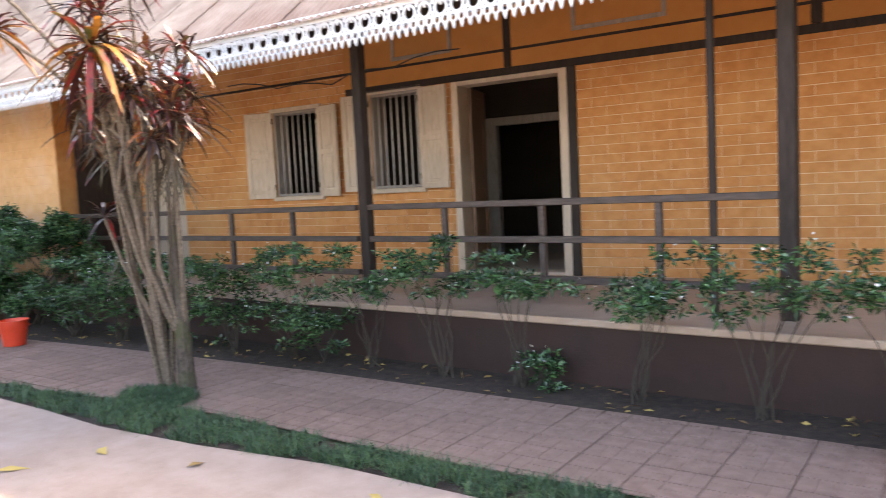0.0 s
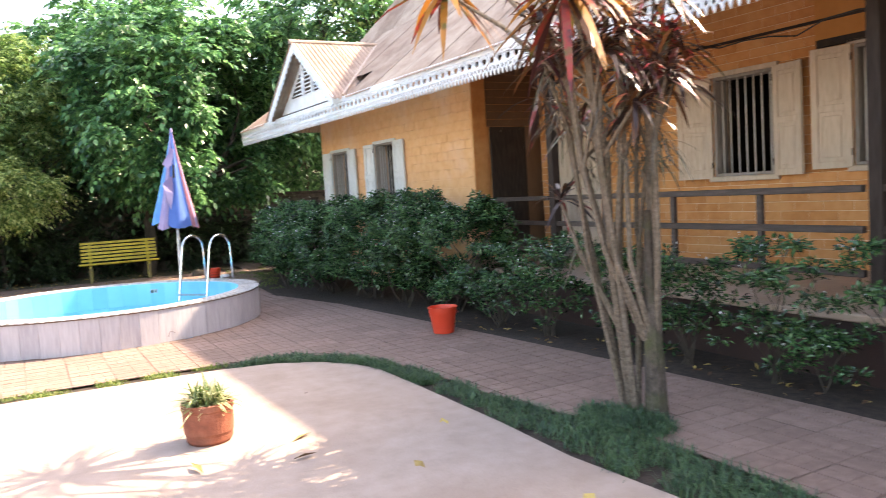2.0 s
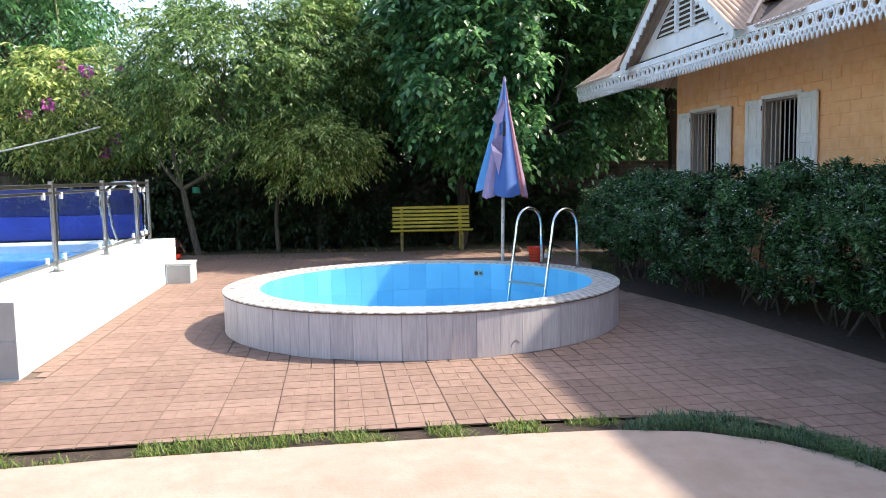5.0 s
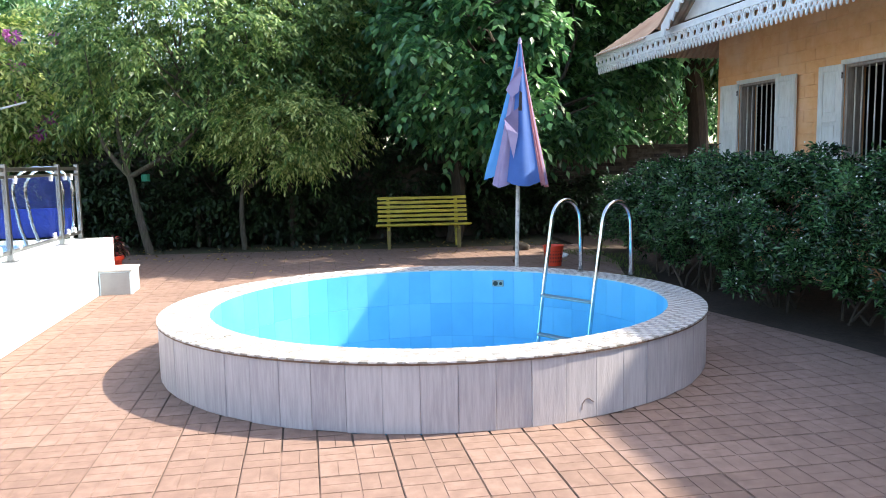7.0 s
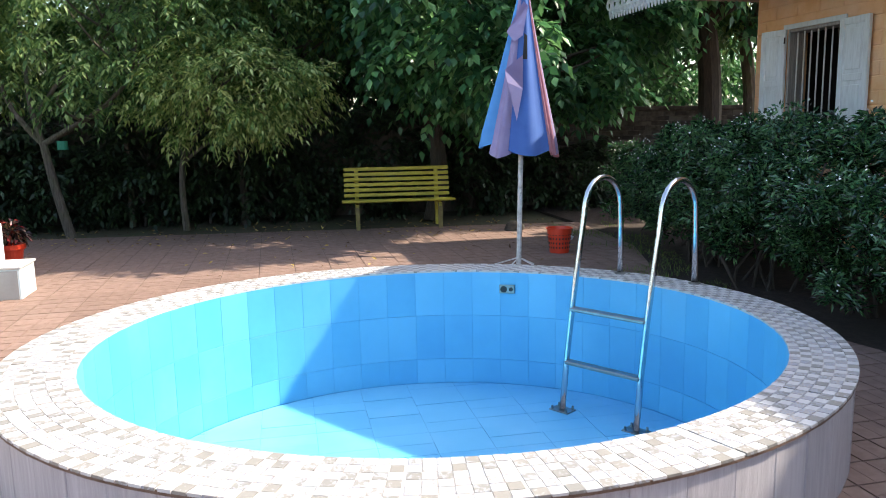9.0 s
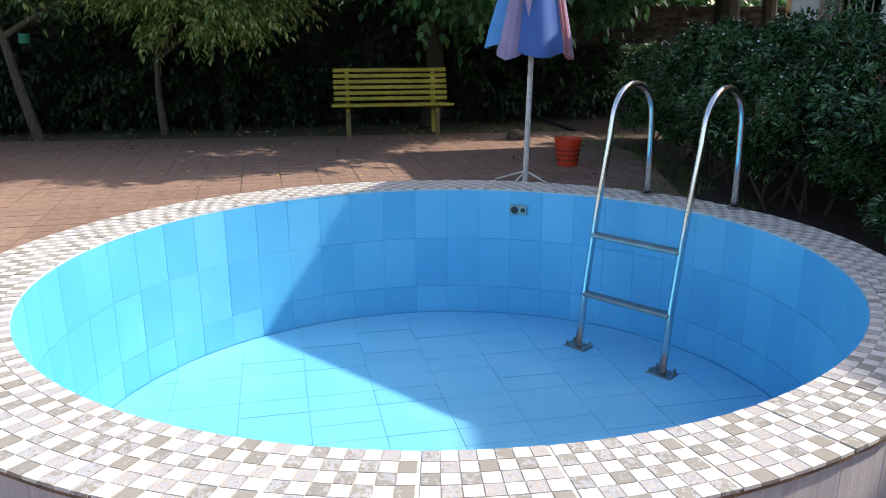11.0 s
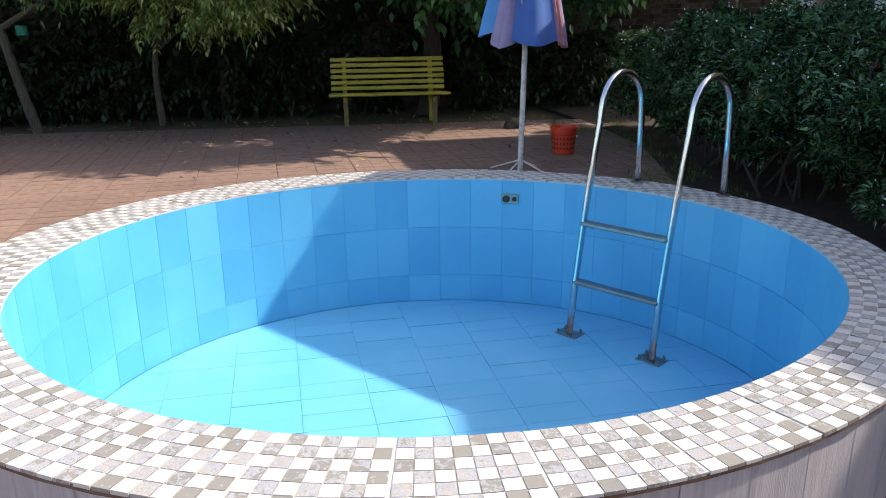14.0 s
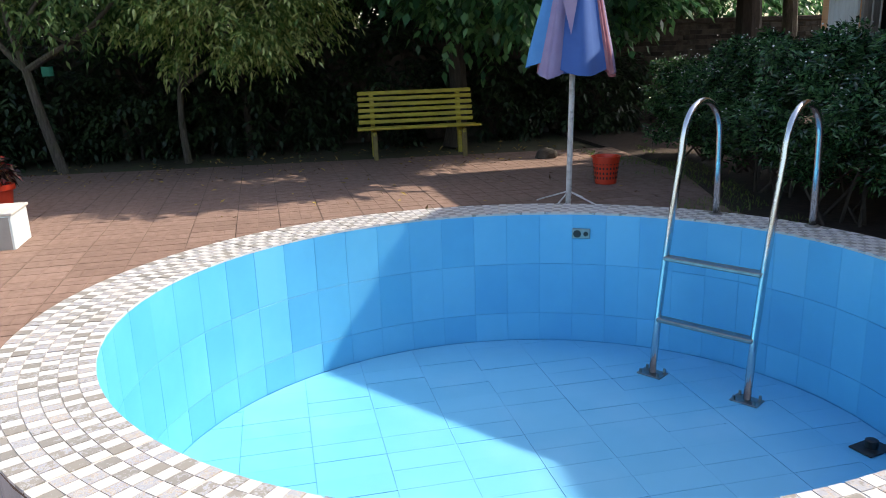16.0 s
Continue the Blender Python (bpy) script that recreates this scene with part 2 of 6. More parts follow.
M["cordyline_bright"] = material("red_orange_strap_leaf", [(0.06, 0.02, 0.018), (0.30, 0.03, 0.03), (0.10, 0.10, 0.025), (0.34, 0.04, 0.03), (0.07, 0.025, 0.02), (0.09, 0.11, 0.03), (0.38, 0.16, 0.03)], 2.0, 0.3, 0, island=0.95, translucent=0.25)
M["variegated"] = material("striped_strap_leaf", [(0.07, 0.13, 0.03), (0.15, 0.22, 0.06), (0.46, 0.46, 0.24)], 3.0, 0.5, 0, island=0.9, translucent=0.25)
M["dry_leaf"] = material("dry_fallen_leaf", [(0.10, 0.05, 0.025), (0.24, 0.15, 0.05), (0.42, 0.30, 0.09)], 3.0, 0.8, 0, island=0.9)
M["flower"] = material("magenta_flower", [(0.34, 0.06, 0.30), (0.50, 0.12, 0.44)], 3.0, 0.6, 0, island=0.5, translucent=0.2)
M["petal_white"] = material("white_petal", [(0.62, 0.64, 0.60), (0.76, 0.77, 0.74)], 3.0, 0.6, 0)
M["wall_old"] = material("mossy_old_brick", [(0.030, 0.024, 0.02), (0.055, 0.044, 0.036), (0.11, 0.095, 0.075)], 7.0, 0.95, 0.7, 30, stain=(0.025, 0.03, 0.014, 0.7), stain_scale=0.8, island=0.4)
M["umb_blue"] = material("blue_umbrella_cloth", [(0.05, 0.13, 0.40), (0.065, 0.16, 0.46)], 4.0, 0.8, 0.15, 120, translucent=0.15)
M["umb_lilac"] = material("lilac_umbrella_cloth", [(0.30, 0.24, 0.42), (0.37, 0.31, 0.49)], 4.0, 0.8, 0.15, 120, translucent=0.15)
M["umb_cyan"] = material("sky_blue_umbrella_cloth", [(0.08, 0.30, 0.66), (0.11, 0.36, 0.72)], 4.0, 0.8, 0.15, 120, translucent=0.15)
M["umb_pink"] = material("faded_pink_umbrella_cloth", [(0.36, 0.13, 0.17), (0.46, 0.23, 0.26)], 9.0, 0.8, 0.15, 120, translucent=0.15)
M["pole_white"] = material("chipped_white_pole", [(0.36, 0.34, 0.31), (0.66, 0.64, 0.61), (0.72, 0.71, 0.69)], 22.0, 0.5, 0.2, 60)
# inner walls and ceiling: the rooms' lack of light is put into this colour
M["painted_gloom"] = material("interior_wall_painted_gloom", [(0.024, 0.017, 0.013), (0.038, 0.028, 0.021)], 3.0, 0.9, 0.1, 40)
M["tag_green"] = material("green_cloth_tag", [(0.02, 0.20, 0.12), (0.03, 0.26, 0.16)], 10.0, 0.7, 0.1, 60)
M["paper"] = material("crumpled_white_bag", [(0.55, 0.57, 0.60), (0.70, 0.72, 0.74)], 12.0, 0.6, 0.5, 30)
M["bamboo"] = material("pale_bamboo_culm", [(0.20, 0.22, 0.10), (0.32, 0.33, 0.18)], 6.0, 0.5, 0.1, 40)


def glass_material():
    m = bpy.data.materials.new("clear_glass")
    m.use_nodes = True
    b = m.node_tree.nodes["Principled BSDF"]
    b.inputs["Base Color"].default_value = (0.86, 0.92, 0.98, 1)
    b.inputs["Roughness"].default_value = 0.02
    b.inputs["Transmission Weight"].default_value = 1.0
    b.inputs["IOR"].default_value = 1.45
    return m


M["glass"] = glass_material()


# ---- mesh helpers ----
def link_mesh(name, bm, mats, parent=None, label="", smooth=False):
    me = bpy.data.meshes.new(name)
    bm.normal_update()
    bm.to_mesh(me)
    bm.free()
    for mt in (mats if isinstance(mats, (list, tuple)) else [mats]):
        me.materials.append(mt)
    if smooth:
        for p in me.polygons:
            p.use_smooth = True
    ob = new(name, me)
    if parent is not None:
        ob.parent = parent
    if label:
        ob["label"] = label
    return ob


def part(name, bm, mat, parent, label="", smooth=False):
    return link_mesh(name, bm, mat, parent, label, smooth)


def thing(name, m, label, category, group="", kind=""):
    ob = new(name)
    ob.empty_display_size = 0.1
    ob.matrix_basis = m
    return tagged(ob, label, category, group, kind)


def structure(name, bm, mat, label, category, smooth=False):
    return tagged(link_mesh(name, bm, mat, None, "", smooth), label, category, kind="structure")


def box(bm, x0, x1, y0, y1, z0, z1, bevel=0.0, m=None):
    r = bmesh.ops.create_cube(bm, size=1.0)
    vs = r["verts"]
    bmesh.ops.scale(bm, vec=(abs(x1 - x0), abs(y1 - y0), abs(z1 - z0)), verts=vs)
    bmesh.ops.translate(bm, vec=((x0 + x1) / 2, (y0 + y1) / 2, (z0 + z1) / 2), verts=vs)
    if bevel:
        es = {e for v in vs for e in v.link_edges}
        out = bmesh.ops.bevel(bm, geom=list(es), offset=bevel, segments=1, affect="EDGES")
        vs = list({v for f in out["faces"] for v in f.verts} | {v for v in vs if v.is_valid})
    if m is not None:
        bmesh.ops.transform(bm, matrix=m, verts=vs)
    return vs


def boxed(*a, **k):
    bm = bmesh.new()
    box(bm, *a, **k)
    return bm


def tube(bm, pts, radii, sides=8, caps=True):
    """A round tube through the points."""
    pts = [Vector(p) for p in pts]
    if not isinstance(radii, (list, tuple)):
        radii = [radii] * len(pts)
    rings = []
    up = Vector((0.13, 0.21, 1)).normalized()
    t0 = (pts[1] - pts[0]).normalized()
    side = t0.cross(up)
    if side.length < 1e-3:
        side = t0.cross(Vector((1, 0, 0)))
    side.normalize()
    for i, p in enumerate(pts):
        a = pts[max(0, i - 1)]
        b = pts[min(len(pts) - 1, i + 1)]
        t = (b - a).normalized()
        side = (side - t * side.dot(t)).normalized()
        w = t.cross(side)
        rings.append([bm.verts.new(p + radii[i] * (math.cos(2 * math.pi * j / sides) * side + math.sin(2 * math.pi * j / sides) * w)) for j in range(sides)])
    for a, b in zip(rings, rings[1:]):
        for j in range(sides):
            bm.faces.new((a[j], a[(j + 1) % sides], b[(j + 1) % sides], b[j]))
    if caps:
        bm.faces.new(rings[0][::-1])
        bm.faces.new(rings[-1])


def lathe(bm, profile, sides=32, cx=0.0, cy=0.0):
    """Turns a profile of (radius, height) about z."""
    rings = [[bm.verts.new((cx + r * math.cos(2 * math.pi * j / sides), cy + r * math.sin(2 * math.pi * j / sides), z)) for j in range(sides)] for r, z in profile]
    for a, b in zip(rings, rings[1:]):
        for j in range(sides):
            bm.faces.new((a[j], a[(j + 1) % sides], b[(j + 1) % sides], b[j]))
    return rings


def prism(bm, outline, z0, z1):
    """An upright prism on a plan outline, anticlockwise."""
    lo = [bm.verts.new((x, y, z0)) for x, y in outline]
    hi = [bm.verts.new((x, y, z1)) for x, y in outline]
    n = len(outline)
    bm.faces.new(hi)
    bm.faces.new(lo[::-1])
    for i in range(n):
        bm.faces.new((lo[i], lo[(i + 1) % n], hi[(i + 1) % n], hi[i]))


def plate(bm, outline, y0, y1):
    """An outline in x and z, given depth along y."""
    a = [bm.verts.new((x, y0, z)) for x, z in outline]
    b = [bm.verts.new((x, y1, z)) for x, z in outline]
    n = len(outline)
    bm.faces.new(a)
    bm.faces.new(b[::-1])
    for i in range(n):
        bm.faces.new((a[(i + 1) % n], a[i], b[i], b[(i + 1) % n]))


def arrays_mesh(name, verts, faces, mat, parent=None, label=""):
    """One mesh from an array of vertices and an array of equal polygons."""
    me = bpy.data.meshes.new(name)
    nv, nf, k = len(verts), len(faces), faces.shape[1]
    me.vertices.add(nv)
    me.vertices.foreach_set("co", np.asarray(verts, dtype=np.float32).ravel())
    me.loops.add(nf * k)
    me.loops.foreach_set("vertex_index", np.asarray(faces, dtype=np.int32).ravel())
    me.polygons.add(nf)
    me.polygons.foreach_set("loop_start", np.arange(0, nf * k, k, dtype=np.int32))
    me.polygons.foreach_set("use_smooth", np.zeros(nf, dtype=bool))
    me.update(calc_edges=True)
    me.materials.append(mat)
    ob = new(name, me)
    if parent is not None:
        ob.parent = parent
    if label:
        ob["label"] = label
    return ob


def unit(v):
    return v / np.maximum(np.linalg.norm(v, axis=1, keepdims=True), 1e-9)


def leaves(name, centres, dirs, length, width, mat, parent, rng, droop=0.25, label=""):
    """Pointed leaves folded along the midrib, one at each centre."""
    n = len(centres)
    d = unit(dirs + rng.normal(0, 0.35, (n, 3)))
    side = unit(np.cross(d, rng.normal(0, 0.5, (n, 3)) + np.array([0, 0, 1.0])))
    up = np.cross(side, d)
    ln = length * rng.uniform(0.65, 1.3, (n, 1))
    wd = width * rng.uniform(0.7, 1.25, (n, 1))
    base = centres
    mid = centres + d * ln * 0.45
    tip = centres + d * ln + np.array([0, 0, -1.0]) * ln * droop
    l = mid + side * wd / 2 + up * wd * 0.18
    r = mid - side * wd / 2 + up * wd * 0.18
    v = np.stack([base, l, tip, r], axis=1).reshape(-1, 3)
    i = np.arange(n)[:, None] * 4
    f = np.concatenate([i + np.array([[0, 2, 1]]), i + np.array([[0, 3, 2]])], axis=1).reshape(-1, 3)
    return arrays_mesh(name, v, f, mat, parent, label)


def sprays(name, origins, dirs, twig, pairs, ll, lw, mat, parent, rng, droop=0.45, label=""):
    """Arching twigs with leaves in pairs along them and one at the tip, the leaf faces turned upward."""
    n = len(origins)
    d = unit(dirs + rng.normal(0, 0.25, (n, 3)))
    up = np.array([0, 0, 1.0])
    side = unit(np.cross(d, up + rng.normal(0, 0.25, (n, 3))))
    tw = twig * rng.uniform(0.6, 1.25, (n, 1))
    verts = []
    for k in range(pairs + 1):
        f = (k + 0.6) / (pairs + 0.6)
        p = origins + d * tw * f - up * tw * droop * f * f
        tan = unit(d - up * 2 * droop * f)
        for sg in ((1, -1) if k < pairs else (0,)):
            ax = unit(tan * (0.55 if sg else 1.0) + side * sg * 0.85 - up * 0.22 + rng.normal(0, 0.16, (n, 3)))
            across = unit(np.cross(up + rng.normal(0, 0.35, (n, 3)), ax))
            ln = ll * rng.uniform(0.7, 1.25, (n, 1)) * (1.0 - 0.35 * abs(f - 0.55))
            w = lw * rng.uniform(0.75, 1.2, (n, 1))
            mid = p + ax * ln * 0.42
            verts.append(np.stack([p, mid + across * w / 2, p + ax * ln - up * ln * 0.18, mid - across * w / 2], axis=1))
    v = np.stack(verts, axis=1).reshape(-1, 3)
    i = np.arange(len(v) // 4)[:, None] * 4
    fc = np.concatenate([i + np.array([[0, 2, 1]]), i + np.array([[0, 3, 2]])], axis=1).reshape(-1, 3)
    return arrays_mesh(name, v, fc, mat, parent, label)


def clump_points(rng, clumps, per, spread, squash=0.8):
    """Points and outward directions round each clump's centre."""
    n = len(clumps)
    o = unit(rng.normal(0, 1, (n * per, 3))) * (rng.uniform(0, 1, (n * per, 1)) ** 0.45) * spread
    o[:, 2] *= squash
    c = np.repeat(np.asarray(clumps), per, axis=0) + o
    d = unit(o) + np.array([0, 0, -0.15])
    return c, d


def strap_leaves(name, heads, per, length, width, mat, parent, rng, lift=(0.1, 1.2), droop=0.9, label=""):
    """Rosettes of arching strap leaves, five cross-sections a leaf."""
    heads = np.asarray(heads, dtype=float)
    n = len(heads) * per
    c = np.repeat(heads, per, axis=0) + rng.normal(0, 0.02, (n, 3))
    az = rng.uniform(0, 2 * np.pi, n)
    el = rng.uniform(lift[0], lift[1], n)
    d = np.stack([np.cos(az) * np.cos(el), np.sin(az) * np.cos(el), np.sin(el)], axis=1)
    side = np.stack([-np.sin(az), np.cos(az), np.zeros(n)], axis=1)
    ln = length * rng.uniform(0.6, 1.2, (n, 1))
    rows = []
    for s, w in ((0, 0.35), (0.25, 0.9), (0.5, 1.0), (0.78, 0.65), (1.0, 0.04)):
        p = c + d * ln * s + np.array([0, 0, -1.0]) * ln * droop * s * s * 0.6
        rows.append(p + side * width * w / 2)
        rows.append(p - side * width * w / 2)
    v = np.stack(rows, axis=1).reshape(-1, 3)
    i = np.arange(n)[:, None] * 10
    f = np.concatenate([i + np.array([[2 * s, 2 * s + 1, 2 * s + 3, 2 * s + 2]]) for s in range(4)], axis=1).reshape(-1, 4)
    return arrays_mesh(name, v, f, mat, parent, label)


def wall_boxes(bm, x0, x1, y0, y1, z0, z1, holes):
    """A wall along x with openings (xa, xb, za, zb) right through it."""
    xs = sorted({x0, x1, *[h[0] for h in holes], *[h[1] for h in holes]})
    zs = sorted({z0, z1, *[h[2] for h in holes], *[h[3] for h in holes]})
    grid = {}
    verts = {}

    def v(i, j, y):
        key = (i, j, y)
        if key not in verts:
            verts[key] = bm.verts.new((xs[i], y, zs[j]))
        return verts[key]
    for i in range(len(xs) - 1):
        for j in range(len(zs) - 1):
            cx, cz = (xs[i] + xs[i + 1]) / 2, (zs[j] + zs[j + 1]) / 2
            grid[i, j] = not any(h[0] < cx < h[1] and h[2] < cz < h[3] for h in holes)
    for (i, j), solid in grid.items():
        if not solid:
            continue
        bm.faces.new((v(i, j, y0), v(i + 1, j, y0), v(i + 1, j + 1, y0), v(i, j + 1, y0)))
        bm.faces.new((v(i, j, y1), v(i, j + 1, y1), v(i + 1, j + 1, y1), v(i + 1, j, y1)))
        for di, dj, a, b in ((-1, 0, (i, j), (i, j + 1)), (1, 0, (i + 1, j + 1), (i + 1, j)), (0, -1, (i + 1, j), (i, j)), (0, 1, (i, j + 1), (i + 1, j + 1))):
            if not grid.get((i + di, j + dj), False):
                bm.faces.new((v(*a, y0), v(*b, y0), v(*b, y1), v(*a, y1)))


# ---- ground ----
SLANT = 0.045                                     # paving and large pool lie slightly askew to the house
POOL = (-12.5, 1.02)
RIN, ROUT, RIM, PFLOOR = 1.67, 1.96, 0.407, -0.45
BASIN = 0.042                                     # the basin lies off the centre of the ring, towards the house

bm = bmesh.new()
N = 64
ring = [bm.verts.new((POOL[0] + 1.80 * math.cos(2 * math.pi * i / N), POOL[1] + 1.80 * math.sin(2 * math.pi * i / N), -0.06)) for i in range(N)]
far = [bm.verts.new((-12 + 400 * math.cos(2 * math.pi * i / N), 400 * math.sin(2 * math.pi * i / N), -0.06)) for i in range(N)]
for i in range(N):
    bm.faces.new((ring[i], far[i], far[(i + 1) % N], ring[(i + 1) % N]))
structure("ground", bm, M["ground"], "bare earth with leaf litter under the trees", "ground")

# edge of the paving towards the planting bed, as a smooth line
BED = [(5.0, 5.25), (-1.4, 5.1), (-4.7, 4.97), (-7.0, 4.78), (-9.85, 4.44), (-12.0, 4.15), (-13.9, 3.68), (-15.5, 3.75), (-17.2, 4.25), (-19.6, 4.4)]


def bed_y(x):
    for (xa, ya), (xb, yb) in zip(BED, BED[1:]):
        if xb <= x <= xa:
            return ya + (yb - ya) * (x - xa) / (xb - xa)
    return BED[0][1] if x > BED[0][0] else BED[-1][1]


bm = bmesh.new()
line = [(x, y - 0.02) for x, y in BED]
prism(bm, line[::-1] + [(5.0, 12.0), (-24.0, 12.0), (-24.0, 4.4)], -0.2, -0.012)
structure("planting_bed", bm, M["soil"], "dark bare soil of the planting bed beside the house", "soil")

# strip of soil between the concrete and the paving: outer and inner line
OUTER = [(5.0, 4.35), (0.0, 4.0), (-2.6, 3.77), (-3.6, 3.75), (-4.7, 3.72), (-5.4, 3.62), (-6.3, 3.44), (-7.3, 3.36), (-8.0, 3.2), (-8.55, 2.98), (-8.86, 2.66), (-8.95, 2.2), (-8.97, 1.4), (-8.95, 0.3), (-8.9, -1.0), (-8.85, -1.9), (-8.8, -4.5)]
INNER = [(5.0, 3.75), (0.0, 3.55), (-2.9, 3.42), (-3.9, 3.24), (-4.9, 3.13), (-5.7, 3.14), (-7.1, 3.10), (-7.7, 3.07), (-8.1, 2.95), (-8.4, 2.7), (-8.62, 2.35), (-8.72, 1.9), (-8.74, 1.3), (-8.72, 0.3), (-8.66, -1.0), (-8.56, -1.9), (-8.5, -4.5)]
bm = bmesh.new()
prism(bm, [(9, -16), (9, 3.9)] + INNER[::1] + [(-8.4, -16)], -0.15, 0.0)
structure("concrete_yard", bm, M["concrete"], "worn pinkish concrete yard slab with stains", "concrete floor")
bm = bmesh.new()
for (a, b), (c, d) in zip(zip(OUTER, OUTER[1:]), zip(INNER, INNER[1:])):
    bm.faces.new([bm.verts.new((*p, -0.025)) for p in (a, b, d, c)])
structure("grass_strip_soil", bm, M["soil"], "narrow strip of soil between slab and paving", "soil")


# ---- house: wing, verandah, walls ----
WY, RY = 6.17, 7.77            # faces of the wing and of the wall behind the verandah
WX0, WX1 = -17.15, -11.34
HOUSE_TURN = 4.5               # degrees by which the house stands askew to the yard
FLOOR_Z = 0.50
WIN_W = [(-16.60, -15.80, 1.30, 2.44), (-14.60, -13.84, 1.30, 2.46)]
WIN_R = [(-8.06, -7.25, 1.51, 2.66), (-6.36, -5.62, 1.55, 2.73)]
DOOR = (-5.06, -3.78, FLOOR_Z, 2.71)



def turned(obs, pivot):
    """Turns finished parts of the house about a point of the plan, to stand askew as the house does."""
    m = Matrix.Translation((pivot[0], pivot[1], 0)) @ Matrix.Rotation(radians(HOUSE_TURN), 4, "Z") @ Matrix.Translation((-pivot[0], -pivot[1], 0))
    for ob in obs:
        if ob.parent is None:
            ob.matrix_basis = m @ ob.matrix_basis


bm = bmesh.new()
wall_boxes(bm, WX0, WX1, WY, WY + 0.25, -0.1, 3.5, WIN_W)
structure("wall_wing", bm, M["wing_paint"], "ochre painted brick wall of the bungalow wing", "wall")
# added dark sheets that keep lit brick from showing through the wing windows
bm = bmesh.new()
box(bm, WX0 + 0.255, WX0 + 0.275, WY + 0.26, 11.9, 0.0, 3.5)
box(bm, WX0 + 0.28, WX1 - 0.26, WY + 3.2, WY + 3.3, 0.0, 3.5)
structure("wall_wing_gloom_lining", bm, M["painted_gloom"], "dark lining and partition added to keep the wing room dark", "wall")
bm = bmesh.new()
box(bm, WX0, WX0 + 0.25, WY + 0.25, 12.0, -0.1, 3.5)
box(bm, WX1 - 0.25, WX1, WY + 0.25, RY + 0.27, -0.1, 3.5)
structure("wall_wing_side", bm, M["brick"], "orange side wall of the bungalow wing", "wall")
bm = bmesh.new()
wall_boxes(bm, WX1, 5.0, RY + 0.003, RY + 0.26, 0.0, 3.9, WIN_R + [DOOR, (-11.00, -10.05, FLOOR_Z, 2.62)])
structure("wall_verandah", bm, M["mortar"], "whitish mortar bed of the verandah brick wall", "wall")
# room walls and ceiling, near black so that the rooms read as unlit
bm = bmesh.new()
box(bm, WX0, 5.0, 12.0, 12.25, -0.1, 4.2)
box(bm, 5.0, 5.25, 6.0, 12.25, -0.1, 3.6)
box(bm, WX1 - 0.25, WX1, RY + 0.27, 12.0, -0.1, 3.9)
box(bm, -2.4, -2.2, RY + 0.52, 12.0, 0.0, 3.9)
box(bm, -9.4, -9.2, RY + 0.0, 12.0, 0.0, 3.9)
structure("wall_inside", bm, M["painted_gloom"], "inner walls of the bungalow rooms, coloured dark for gloom", "wall")
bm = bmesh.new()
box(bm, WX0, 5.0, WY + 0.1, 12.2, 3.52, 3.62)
structure("ceiling", bm, M["painted_gloom"], "boarded ceiling of rooms and verandah, gloom put in its colour", "ceiling")
bm = bmesh.new()
box(bm, -11.42, 5.0, 5.62, 12.0, FLOOR_Z - 0.06, FLOOR_Z, bevel=0.01)
structure("verandah_floor", bm, M["cement"], "smooth pale cement verandah floor", "floor")
bm = bmesh.new()
box(bm, -11.40, 5.0, 5.66, 5.9, -0.1, FLOOR_Z - 0.06)
structure("plinth", bm, M["brown_paint"], "red-brown painted plinth below the verandah", "plinth")
bm = bmesh.new()
box(bm, WX0, WX1, WY + 0.3, 12.0, FLOOR_Z - 0.06, FLOOR_Z)
structure("floor_wing", bm, M["cement"], "cement floor inside the wing", "floor")

# timber bands on the verandah wall
def band(name, x0, x1, z0, z1, depth=0.03, mat="timber_dark", label="dark timber band on the verandah wall"):
    bm = bmesh.new()
    box(bm, x0, x1, RY - depth, RY + 0.004, z0, z1, bevel=0.004)
    structure(name, bm, M[mat], label, "timber band")


bm = bmesh.new()
box(bm, -6.76, 5.0, RY - 0.012, RY + 0.001, 2.80, 3.5)
structure("upper_panel", bm, M["upper_plaster"], "orange-brown plaster panels above the timber band", "wall")
band("trim_lintel", -6.74, 5.0, 2.755, 2.835)
band("trim_stud_door", -3.682, -3.585, FLOOR_Z, 2.752)
band("trim_stud_upper", -4.43, -4.34, 2.838, 3.5)
band("trim_rail_upper", -11.40, 5.0, 3.015, 3.045, 0.02, label="thin dark conduit along the verandah wall")
band("trim_stud_b", -1.30, -1.20, 2.838, 3.5)


def panel_frame(x0, x1, z0, z1):
    bm = bmesh.new()
    w = 0.045
    for a in ((x0, x1, z0, z0 + w), (x0, x1, z1 - w, z1), (x0, x0 + w, z0 + w, z1 - w), (x1 - w, x1, z0 + w, z1 - w)):
        box(bm, a[0], a[1], RY - 0.025, RY + 0.004, a[2], a[3], bevel=0.004)
    ob = link_mesh("ventilator_panel", bm, M["frame_grey"])
    tagged(ob, "grey timber frame of a closed ventilator panel", "panel", "ventilator panels")


panel_frame(-5.99, -5.12, 3.10, 3.46)
panel_frame(-3.61, -2.60, 3.12, 3.48)


